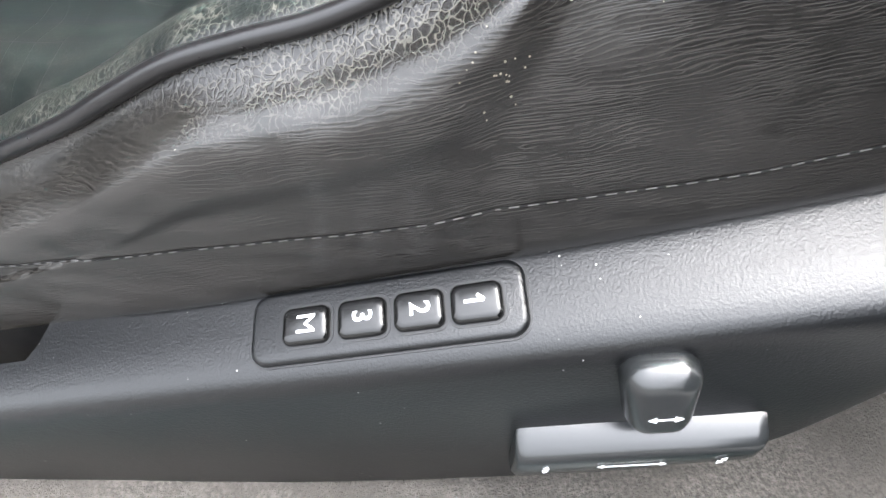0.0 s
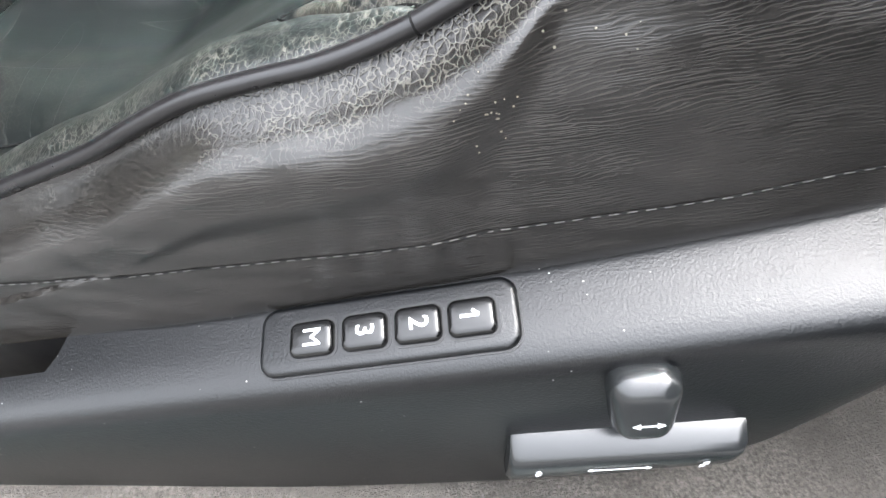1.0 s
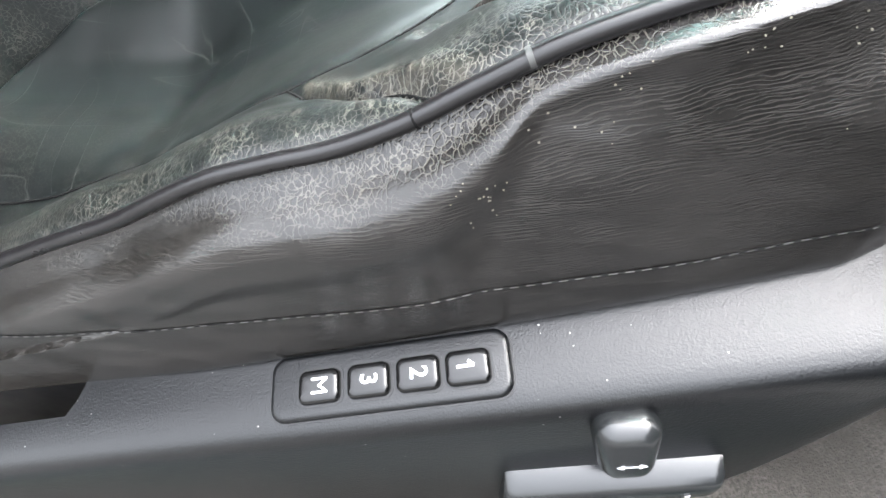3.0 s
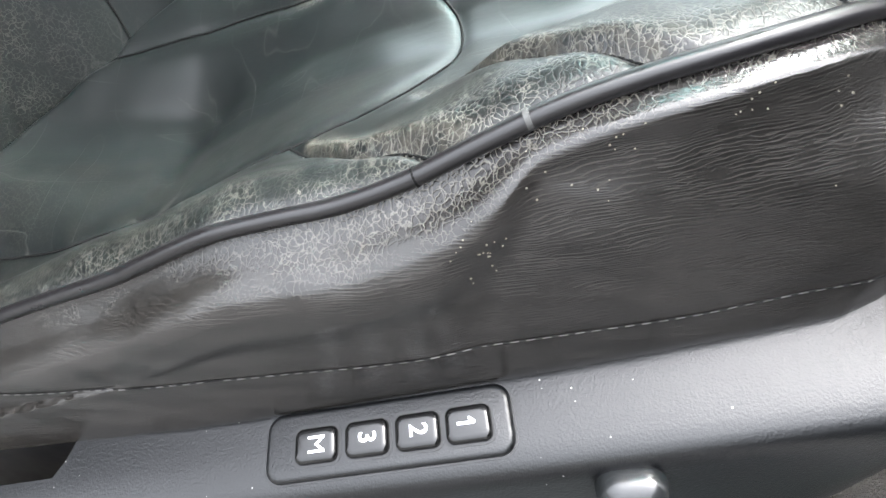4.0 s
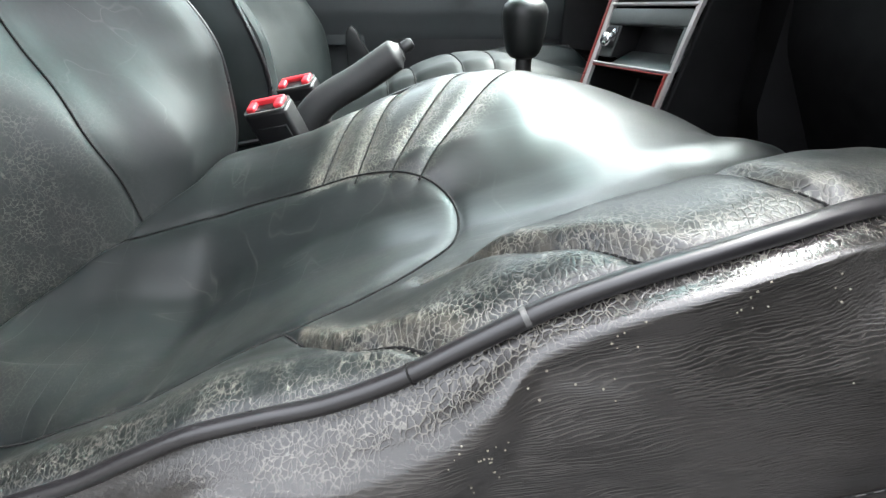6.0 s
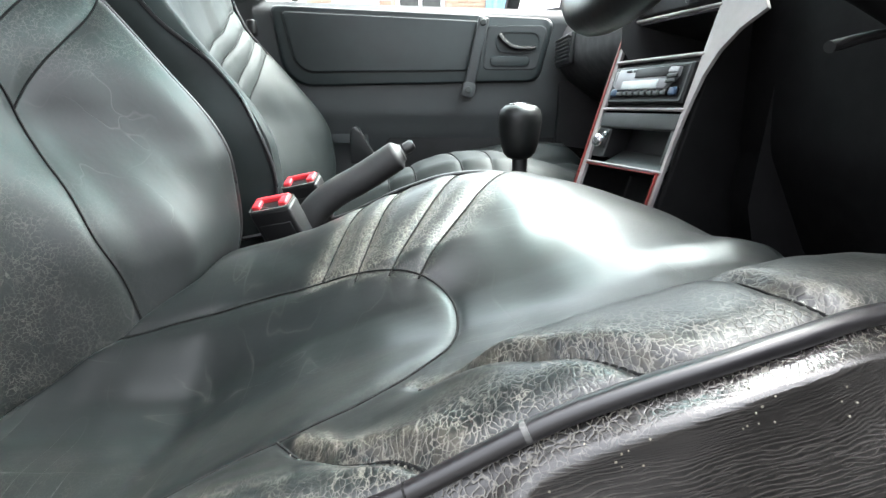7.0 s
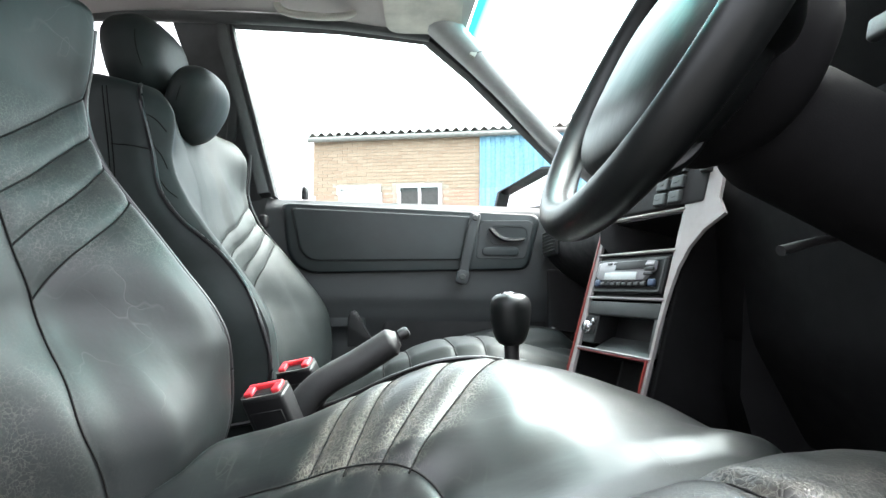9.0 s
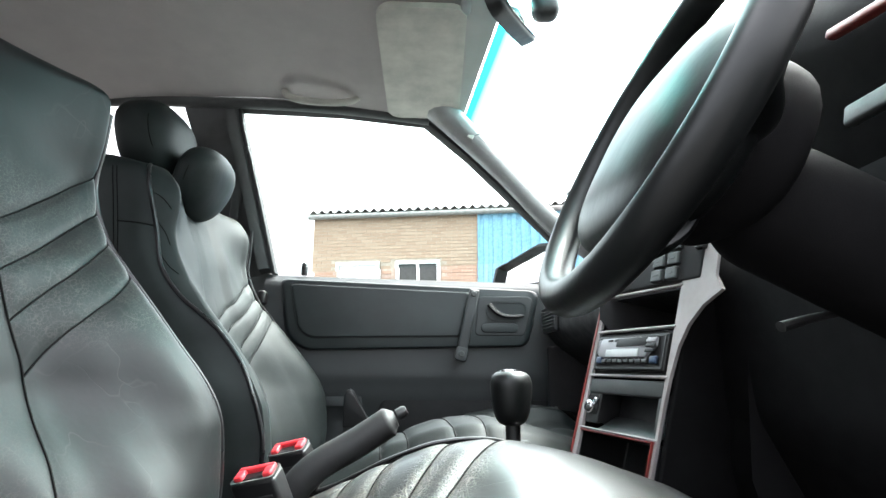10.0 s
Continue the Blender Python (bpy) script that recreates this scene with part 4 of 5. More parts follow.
def slide_mesh():
    bm = bmesh.new()
    rings = []
    for x, k in ((0.1545, 0.72), (0.1552, 0.86), (0.158, 0.96), (0.163, 1.0), (0.20, 1.0), (0.24, 1.0), (0.28, 1.0), (0.315, 1.0), (0.320, 0.96), (0.3228, 0.86), (0.3235, 0.72)):
        top = 0.1825 + 0.208 * (x - 0.156)
        high = 1.0 - 0.22 * (x - 0.156) / 0.168
        rings.append([bm.verts.new((x, 0.113 + (y - 0.113) * k, top - 0.020 * high + (z + 0.020) * high * (0.6 + 0.4 * k))) for y, z in SLIDE])
    for a, b in zip(rings, rings[1:]):
        for i in range(len(SLIDE)):
            bm.faces.new((a[i], a[(i + 1) % len(SLIDE)], b[(i + 1) % len(SLIDE)], b[i]))
    bm.faces.new(rings[0])
    bm.faces.new(rings[-1])
    return bm


slide = part("slide_switch", slide_mesh(), SATIN, driver, "long satin black seat slide switch")


def arrow(m, length, width):
    h = width
    o = [(-length / 2, 0), (-length / 2 + h, h * 0.6), (-length / 2 + h, h * 0.15), (length / 2 - h, h * 0.15), (length / 2 - h, h * 0.6), (length / 2, 0),
         (length / 2 - h, -h * 0.6), (length / 2 - h, -h * 0.15), (-length / 2 + h, -h * 0.15), (-length / 2 + h, -h * 0.6)]
    return plate(o, m, 0.0003)


part("arrow", arrow(km @ Matrix.Translation((0.001, -0.006, 0.0129)), 0.021, 0.0052), WHITE, knob_part, "white double arrow")
for k, length, turn in ((-0.060, 0.011, 70), (0.0, 0.048, 0), (0.060, 0.011, 50)):
    m = axes((0.238 + k, 0.0854, 0.1825 + 0.208 * (0.082 + k) - 0.0285), (1, 0, 0.2), (0, 0.06, 1))
    part("arrow", arrow(m @ pose(0, 0, 0.0, 0, 0, turn), length, 0.0042), WHITE, slide, "white double arrow")

# ---------------------------------------------------------------- passenger door
DY = 1.54
FACE = (1, 0, 0), (0, 0, 1)


door = empty("door_1", (0.03, DY, 0.3), "closed passenger door with dark vinyl trim panel", "car door", kind="structure")


def belt_z(x):
    return 0.934 - 0.028 * (x + 0.39)


def door_panel(u, v):
    x = -0.40 + 0.93 * u
    top = belt_z(x)
    z = 0.12 + (top - 0.12) * v
    y = DY + 0.03 * (1 - bump01(z, 0.50, 0.61)) - 0.010 * bump01(z, 0.60, 0.64) + 0.02 * bump01(v, 0.965, 1.0)
    return (x, y, z)


part("trim_panel", slab(door_panel, 30, 60, (0, 0.05, 0)), DOOR, door, "dark grey moulded door lining")


def curve_outline(points, n=10):
    pts = along([(a, b, 0) for a, b in points] + [(points[0][0], points[0][1], 0)], n * len(points))[:-1]
    return [(p.x, p.y) for p in pts]


def padded(outline, at_y, depth, steps=6, edge=0.02):
    """A stuffed pad on the door: an outline in (x, z) swelling towards the cabin."""
    bm = bmesh.new()
    cx, cz = sum(p[0] for p in outline) / len(outline), sum(p[1] for p in outline) / len(outline)
    rings = []
    for k in range(steps + 1):
        t = k / steps
        a = t * math.pi / 2
        ins = edge * (1 - math.cos(a))
        ring = []
        for x, z in outline:
            d = math.hypot(x - cx, z - cz)
            f = 1 - ins / d
            ring.append(bm.verts.new((cx + (x - cx) * f, at_y - depth * math.sin(a), cz + (z - cz) * f)))
        rings.append(ring)
    n = len(outline)
    for a, b in zip(rings, rings[1:]):
        for i in range(n):
            bm.faces.new((a[i], a[(i + 1) % n], b[(i + 1) % n], b[i]))
    bm.faces.new(rings[-1])
    return bm


def round_poly(corners, n=7):
    """A polygon (x, z, radius) with rounded corners."""
    pts = []
    m = len(corners)
    for i, (x, z, r) in enumerate(corners):
        p = Vector((x, z))
        a, b = Vector(corners[i - 1][:2]) - p, Vector(corners[(i + 1) % m][:2]) - p
        a.normalize()
        b.normalize()
        half = a.angle(b) / 2
        t = r / math.tan(half)
        c = p + (a + b).normalized() * (r / math.sin(half))
        q0, q1 = p + a * t - c, p + b * t - c
        turn = q0.angle_signed(q1)
        for k in range(n + 1):
            w = -turn * k / n
            pts.append((c.x + q0.x * math.cos(w) - q0.y * math.sin(w), c.y + q0.x * math.sin(w) + q0.y * math.cos(w)))
    return pts


PAD = round_poly([(-0.352, 0.920, 0.015), (-0.322, 0.708, 0.085), (0.385, 0.722, 0.035), (0.425, 0.886, 0.022)])
part("pad", padded(PAD, DY - 0.008, 0.020, edge=0.018), DOORPAD, door, "stuffed vinyl door pad with rounded border")
FIELD = round_poly([(-0.322, 0.905, 0.010), (-0.288, 0.742, 0.060), (0.190, 0.747, 0.012), (0.222, 0.880, 0.010)])
part("pad_groove", padded(FIELD, DY - 0.0265, 0.0022, edge=0.002), BLACK, door)
part("pad_insert", padded([(a * 0.985 - 0.0008, 0.83 + (b - 0.83) * 0.965) for a, b in FIELD], DY - 0.0275, 0.006, edge=0.012), DOORPAD, door, "flat inset field of the pad")
GRIP = round_poly([(0.238, 0.868, 0.014), (0.226, 0.752, 0.012), (0.375, 0.752, 0.020), (0.405, 0.868, 0.018)])
part("handle_field", padded(GRIP, DY - 0.0265, 0.004, edge=0.006), DOOR, door, "smooth plastic field round the release lever")
sm2 = axes(((0.226 + 0.185) / 2, DY - 0.045, (0.878 + 0.694) / 2), (1, 0, -0.22), (0.22, 0, 1))
part("grab_strap", rounded(sm2, 0.030, 0.205, 0.014, 0.006), DOOR, door, "upright pull strap with two screw caps")
part("strap_foot", plate(outline_rect(0.036, 0.040, 0.010), sm2 @ Matrix.Translation((0, -0.088, -0.012)), 0.021, 0.004), DOOR, door)
for h in (0.088, -0.088):
    part("screw_cap", lathe([(0.009, 0.0), (0.009, 0.004), (0.007, 0.006)], sm2 @ Matrix.Translation((0, h, 0.006)), 16), TRAY, door)
part("handle_bezel", ring_plate(outline_rect(0.122, 0.056, 0.026), outline_rect(0.112, 0.046, 0.021), axes((0.322, DY - 0.030, 0.825), *FACE), 0.006), DOORPAD, door)
part("handle_recess", plate(outline_rect(0.114, 0.048, 0.022), axes((0.322, DY - 0.0312, 0.825), *FACE), 0.0015), DOORPAD, door)
part("release_lever", tube([(0.272, DY - 0.034, 0.842), (0.285, DY - 0.040, 0.825), (0.305, DY - 0.042, 0.812), (0.335, DY - 0.042, 0.808), (0.368, DY - 0.036, 0.811)], lambda t: 0.012 - 0.004 * t, 24, 10, 0.6), DASH, door, "curved release lever")
part("speaker_blank", plate(outline_rect(0.108, 0.027, 0.0125), axes((0.300, DY - 0.030, 0.775), *FACE), 0.005, 0.003), DOORPAD, door, "rounded oblong cover below the lever")
part("lock_pin", lathe([(0.010, 0.0), (0.011, 0.02), (0.010, 0.035), (0.005, 0.040)], pose(-0.29, DY + 0.02, 0.935), 16), BLACK, door, "black lock pin on the sill")
# lower map pocket
part("map_pocket", padded(curve_outline([(-0.05, 0.60), (-0.05, 0.50), (0.05, 0.47), (0.40, 0.48), (0.48, 0.53), (0.49, 0.60), (0.25, 0.60)], 6), DY + 0.03, 0.02), DASH, door)
part("lower_band", rounded(pose(-0.18, DY + 0.012, 0.572), 0.16, 0.012, 0.045, 0.004), DOOR, door, "lighter band low on the door")

# window frame of the passenger door
WIN = [(-0.372, 1.555, 0.94), (-0.415, 1.48, 1.17), (-0.462, 1.40, 1.403), (-0.17, 1.40, 1.390), (0.074, 1.40, 1.362), (0.20, 1.42, 1.262), (0.34, 1.45, 1.134), (0.52, 1.53, 0.985)]


def strip(points, width, thick, n=60):
    """A flat band outside a line of places, turned out from the middle of the window."""
    c = Vector((-0.05, 1.48, 1.12))
    pts = []
    for a, b in zip(points, points[1:]):
        for k in range(8):
            pts.append(Vector(a).lerp(Vector(b), k / 8))
    pts.append(Vector(points[-1]))
    bm = bmesh.new()
    rings = []
    for i, p in enumerate(pts):
        d = (pts[min(i + 2, len(pts) - 1)] - pts[max(i - 2, 0)]).normalized()
        out = d.cross(Vector((0, -1, 0.35))).normalized()
        if out.dot(p - c) < 0:
            out = -out
        back = Vector((0, 1, -0.2)).normalized() * thick
        q = [p, p + out * width * 0.3 - back * 0.5, p + out * width - back * 0.6, p + out * width + back, p + back]
        rings.append([bm.verts.new(v) for v in q])
    for a, b in zip(rings, rings[1:]):
        for k in range(5):
            bm.faces.new((a[k], a[(k + 1) % 5], b[(k + 1) % 5], b[k]))
    bm.faces.new(rings[0])
    bm.faces.new(rings[-1])
    return bm


part("window_seal", strip(WIN, 0.014, 0.02), RUBBER, door, "black rubber window seal")
part("window_frame", strip([(p[0] - 0.012 * (p[0] < -0.3), p[1] - 0.004, p[2] + 0.012) for p in WIN], 0.040, 0.03), PILLAR_DARK, door, "dark window frame")

glass_bm = bmesh.new()
for f in [[glass_bm.verts.new((x, y + 0.012, z)) for x, y, z in WIN]]:
    glass_bm.faces.new(f)
pane = tagged(part("window_1", glass_bm, GLASS), "clear side window of the passenger door", "window", kind="structure")
pane.visible_shadow = False

# pillars on the far side
tagged(part("pillar_b", slab(lambda u, v: (-0.40 - 0.09 * u - (0.10 + 0.06 * u) * v, 1.575 - 0.165 * u - 0.005 * math.sin(v * 3.1), 0.93 + 0.52 * u), 16, 8, (0, 0.05, 0)), PILLAR_DARK), "dark plastic pillar behind the passenger door", "pillar", kind="structure")
tagged(part("pillar_b_lower", slab(lambda u, v: (-0.39 - 0.2 * v, 1.56 + 0.01 * u, 0.1 + 0.84 * u), 4, 4, (0, 0.05, 0)), PILLAR_DARK), "dark lower pillar lining", "pillar", kind="structure")
tagged(part("wall_left", slab(lambda u, v: (-0.58 - 0.9 * v, 1.57, 0.0 + 0.95 * u), 2, 2, (0, 0.05, 0)), DOOR), "dark rear door lining", "wall", kind="structure")
tagged(part("pillar_c", rounded(pose(-1.30, 1.47, 1.18, 14, 0, 0), 0.45, 0.05, 0.55, 0.02), PILLAR_DARK), "dark rear pillar", "pillar", kind="structure")
tagged(part("pillar_a", tube([(-0.10, 1.27, 1.50), (0.00, 1.305, 1.462), (0.09, 1.335, 1.407), (0.19, 1.36, 1.318), (0.30, 1.39, 1.215), (0.46, 1.43, 1.065), (0.70, 1.47, 0.90)], lambda t: 0.056 - 0.020 * bump01(t, 0.15, 0.55), 36, 14, 0.7), PILLAR), "pale grey windscreen pillar lining", "pillar", kind="structure")
# near side, round the open door
tagged(part("pillar_b_near", slab(lambda u, v: (-0.55 - 0.09 * u - 0.15 * v, across(1.575 - 0.165 * u), 0.1 + 1.35 * u), 8, 4, (0, -0.05, 0)), PILLAR_DARK), "dark pillar behind the driver seat", "pillar", kind="structure")
tagged(part("wall_right", slab(lambda u, v: (-0.70 - 0.8 * v, across(1.57), 0.0 + 0.95 * u), 2, 2, (0, -0.05, 0)), DOOR), "dark rear door lining", "wall", kind="structure")
tagged(part("pillar_a_near", tube([(0.10, across(1.36), 1.40), (0.30, across(1.39), 1.215), (0.46, across(1.43), 1.065), (0.75, across(1.47), 0.88)], 0.036, 30, 12, 0.7), PILLAR), "pale grey windscreen pillar lining", "pillar", kind="structure")

# the open driver door stands out from the sill
def open_door(u, v):
    out = 1.02 * u
    z = 0.06 + (0.92 - 0.03 * u - 0.06) * v
    swell = 0.02 * bump01(v, 0.55, 0.62)
    return (0.74 - 0.17 * out - 0.98 * swell, 0.05 - 0.98 * out + 0.17 * swell, z)


tagged(part("door_2", slab(open_door, 12, 30, (0.11, -0.02, 0)), DOOR), "open driver door with dark lining", "car door", kind="structure")

# windscreen
def screen_fn(u, v):
    w = (v - 0.5) * 2
    low = Vector((1.10 - 0.22 * w * w, MIDY + w * 0.68, 0.90))
    return header(w).lerp(low, u)


ws = tagged(part("windscreen", grid(lambda u, v: screen_fn(0.26 + 0.74 * u, v), 12, 24), GLASS), "clear curved windscreen", "window", kind="structure")
ws.visible_shadow = False
band_me = sheet_mesh("windscreen_sunband", np.array([[screen_fn(0.26 * i / 12, j / 24) for j in range(25)] for i in range(13)]))
set_wear(band_me, np.repeat(np.array([bump01(i / 12, 0.10, 0.75) for i in range(13)])[:, None], 25, 1))
band = tagged(part("windscreen_sunband", band_me, GREEN), "green tinted top band of the windscreen", "window", kind="structure")
band.visible_shadow = False

# ---------------------------------------------------------------- dash and console
def dash_block(profile, y0, y1):
    """A dash section: an outline in (x, z) drawn out across the car, its long edges rounded."""
    bm = plate([(x, z) for x, z in profile], Matrix(((1, 0, 0, 0), (0, 0, 1, y0), (0, 1, 0, 0), (0, 0, 0, 1))), y1 - y0)
    bmesh.ops.bevel(bm, geom=bm.edges[:], offset=0.018, segments=3, profile=0.5, affect="EDGES")
    return bm


dash = empty("dashboard", (0.8, MIDY, 0.6), "black moulded dashboard with instrument hood", "dashboard")
part("passenger_side", dash_block([(0.47, 0.72), (0.435, 0.76), (0.435, 0.83), (0.47, 0.90), (0.62, 0.935), (1.12, 0.92), (1.12, 0.60), (0.62, 0.62)], 0.93, 1.525), DASH, dash, "black dash with a shallow shelf")
part("driver_side", dash_block([(0.56, 0.60), (0.545, 0.80), (0.56, 0.88), (0.62, 0.93), (1.12, 0.92), (1.12, 0.45), (0.64, 0.44)], 0.15, 0.80), SHROUD, dash)
hood = dash_block([(0.57, 0.86), (0.516, 1.015), (0.537, 1.078), (0.90, 1.02), (0.92, 0.86)], 0.20, 0.70)
for v in hood.verts:
    v.co.z += 0.35 * (v.co.y - 0.42) * bump01(v.co.z, 0.88, 0.97)   # the hood falls towards the door
part("binnacle", hood, SHROUD, dash, "instrument hood")
part("centre", dash_block([(0.56, 0.52), (0.58, 0.80), (0.60, 0.92), (1.12, 0.92), (1.12, 0.3), (0.62, 0.3)], 0.70, 0.96), SHROUD, dash)
part("trim_strip", rounded(axes((0.520, 0.268, 0.909), (0, 1, 0.03), (0.2, 0, 1)), 0.30, 0.022, 0.012, 0.004), TRAY, dash, "grey edge strip")
part("wood_strip", rounded(axes((0.510, 0.234, 0.970), (0, 1, 0.17), (0.2, 0, 1)), 0.36, 0.010, 0.012, 0.003), REDTRIM, dash, "red wood strip")
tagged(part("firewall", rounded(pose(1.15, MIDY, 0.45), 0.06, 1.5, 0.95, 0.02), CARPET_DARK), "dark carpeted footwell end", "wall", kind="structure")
tagged(part("wall_kick_left", rounded(pose(0.80, 1.55, 0.35), 0.72, 0.05, 0.75, 0.01), DASH), "dark footwell side", "wall", kind="structure")
tagged(part("wall_kick_right", rounded(pose(0.92, across(1.55), 0.45), 0.5, 0.05, 0.9, 0.01), SHROUD), "dark footwell side", "wall", kind="structure")

CX, CU = Vector((0.060, -0.19, 0)).normalized(), Vector((0.074, 0.0, 0.283)).normalized()
CZ = CX.cross(CU).normalized()
CM = Matrix(((CX.x, CU.x, CZ.x, 0.366), (CX.y, CU.y, CZ.y, 0.95), (CX.z, CU.z, CZ.z, 0.51), (0, 0, 0, 1)))
CW = 0.203


def con(x, y, z=0.0):
    return CM @ Matrix.Translation((x, y, z))


console = empty("centre_console", (0.42, 0.86, FLOOR), "black centre console with grey frame and red wood edging", "console")
part("body", rounded(con(CW / 2, 0.06, -0.33), CW + 0.02, 0.60, 0.36, 0.012), SHROUD, console, "black console body")
for x in (-0.012, CW + 0.004):
    part("side_wall", rounded(con(x, 0.06, -0.09), 0.010, 0.62, 0.165, 0.003), SHROUD, console)
CUTS = [(-0.10, 0.049), (0.055, 0.143), (0.150, 0.223), (0.230, 0.290)]
# grey frame: uprights that lean with the console, the driver's one flaring out towards the top
LEFT = [(-0.010, -0.13), (0.004, -0.13), (0.004, 0.33), (-0.004, 0.33)]
RIGHT = [(CW - 0.005, -0.13), (CW + 0.001, -0.13), (CW + 0.002, 0.10), (CW + 0.005, 0.15), (CW + 0.012, 0.195), (CW + 0.025, 0.228), (CW + 0.047, 0.255), (CW + 0.080, 0.276),
         (CW + 0.063, 0.30), (CW + 0.058, 0.40), (CW - 0.003, 0.40)]
part("frame_side", plate(LEFT, con(0, 0, -0.002), 0.006), PEWTER, console, "slim grey upright of the frame")
part("frame_side", plate(RIGHT, con(0, 0, -0.002), 0.006), PEWTER, console, "grey upright flaring out at its top")
for y0, y1 in zip([c[1] for c in CUTS], [c[0] for c in CUTS[1:]] + [0.297]):
    part("crossbar", rounded(con(CW / 2, (y0 + y1) / 2, 0.002), CW, y1 - y0 - 0.002, 0.008, 0.002), PEWTER, console, "thin grey crossbar of the frame")
    if y0 < 0.1:
        part("crossbar_edge", rounded(con(CW / 2, y0 - 0.001, 0.000), CW - 0.006, 0.003, 0.010, 0.001), REDTRIM, console, "red wood edging")
part("frame_edge", plate([(-0.016, -0.13), (-0.0105, -0.13), (-0.0045, 0.33), (-0.008, 0.33)], con(0, 0, -0.004), 0.010), REDTRIM, console, "red wood edging")
part("frame_edge", plate([(CW - 0.007, -0.13), (CW - 0.0045, -0.13), (CW - 0.0045, 0.05), (CW - 0.007, 0.05)], con(0, 0, -0.004), 0.012), REDTRIM, console, "red wood edging")


def cubby(y0, y1, depth):
    """An open box let into the console."""
    bm = rounded(con(CW / 2, (y0 + y1) / 2, -depth / 2), CW - 0.008, y1 - y0, depth, 0.004)
    gone = [f for f in bm.faces if f.calc_center_median().dot(CM.to_3x3().col[2]) > (con(0, 0, -0.002).translation).dot(CM.to_3x3().col[2])]
    bmesh.ops.delete(bm, geom=gone, context="FACES")
    return bm


part("cubby", cubby(-0.10, 0.047, 0.10), BLACK, console, "open black cubby")
part("cubby", cubby(0.232, 0.289, 0.12), BLACK, console, "open black cubby")
part("radio_bay", rounded(con(CW / 2, 0.1865, -0.010), CW - 0.006, 0.074, 0.014, 0.001), BLACK, console)
# ash tray unit with lighter
part("tray_face", rounded(con(CW / 2, 0.128, -0.003), CW - 0.010, 0.026, 0.012, 0.003), TRAY, console, "grey upper edge of the tray unit")
part("tray_face", rounded(con(0.020, 0.092, -0.005), 0.036, 0.058, 0.008, 0.002), TRAY, console)
part("tray_face", rounded(con(CW - 0.009, 0.092, -0.004), 0.012, 0.058, 0.010, 0.002), TRAY, console)
part("tray_floor", rounded(con(CW / 2 + 0.016, 0.066, -0.022) @ pose(0, 0, 0, -50, 0, 0), CW - 0.052, 0.045, 0.006, 0.002), TRAY, console, "sloping grey tray floor")
part("tray_back", rounded(con(CW / 2 + 0.016, 0.095, -0.046), CW - 0.05, 0.064, 0.006, 0.001), BLACK, console)
part("tray_back", rounded(con(0.038, 0.095, -0.024), 0.004, 0.060, 0.044, 0.001), BLACK, console)
part("lighter_socket", plate(outline_rect(0.034, 0.034, 0.006), con(0.021, 0.094, -0.0005), 0.002), BLACK, console)
part("lighter", lathe([(0.0115, 0.0), (0.0115, 0.007), (0.009, 0.010), (0.004, 0.011)], con(0.019, 0.090, 0.001), 20), CHROME, console, "chrome lighter knob")
part("lighter_ring", lathe([(0.006, 0.0), (0.006, 0.004), (0.004, 0.005)], con(0.032, 0.101, 0.001), 14), CHROME, console)
# heater panel above
part("heater_panel", rounded(con(CW / 2 + 0.02, 0.344, 0.000), CW + 0.03, 0.090, 0.012, 0.004), DASH, console, "black switch panel with square keys")
key = rounded(Matrix(), 0.027, 0.021, 0.010, 0.003)
key_me = bpy.data.meshes.new("key")
key.to_mesh(key_me)
key.free()
key_me.materials.append(TRAY_DARK)
for r in range(3):
    for c in range(2):
        o = new("key", key_me)
        o.parent = console
        o.matrix_parent_inverse = Matrix.Translation(-console.location)
        o.matrix_basis = con(CW - 0.058 + 0.034 * c, 0.314 + 0.025 * r, 0.008)
        part("key_print", rounded(con(CW - 0.058 + 0.034 * c, 0.314 + 0.025 * r, 0.0135), 0.010, 0.003, 0.001, 0), TRAY, console)
part("clock_window", rounded(con(CW / 2 - 0.035, 0.362, 0.006), 0.075, 0.055, 0.006, 0.003), BLACK, console)
part("side_key", rounded(con(CW + 0.030, 0.360, 0.008), 0.018, 0.030, 0.012, 0.003), TRAY_DARK, console)

radio = empty("car_radio", tuple(CM @ Vector((CW / 2, 0.187, 0))), "silver cassette car radio with pale display", "radio")
part("body", rounded(con(CW / 2, 0.186, -0.001), 0.184, 0.062, 0.014, 0.003), BLACK, radio, "black radio surround")
part("bezel", ring_plate(outline_rect(0.178, 0.056, 0.004), outline_rect(0.172, 0.050, 0.004), con(CW / 2, 0.186, 0.005), 0.003), TRAY_DARK, radio)
FACE_OUT = [(-0.078, -0.006), (-0.070, -0.012), (0.052, -0.012), (0.060, -0.004), (0.073, 0.006), (0.073, 0.020), (0.030, 0.022), (-0.070, 0.022), (-0.076, 0.016)]
part("face", plate(FACE_OUT, con(CW / 2 - 0.002, 0.189, 0.006), 0.006, 0.002), SILVER, radio, "silver front panel")
part("display", rounded(con(CW / 2 - 0.010, 0.1835, 0.0128), 0.088, 0.0135, 0.002, 0.0008), SCREEN, radio, "pale unlit display")
part("tape_slot", rounded(con(CW / 2 + 0.012, 0.2025, 0.0125), 0.078, 0.0145, 0.002, 0.0008), BLACK, radio, "black cassette slot")
for k in range(3):
    part("key", rounded(con(CW / 2 + 0.062, 0.187 + 0.008 * k, 0.0128), 0.022, 0.0055, 0.003, 0.001), SILVER if k == 2 else BLACK, radio)
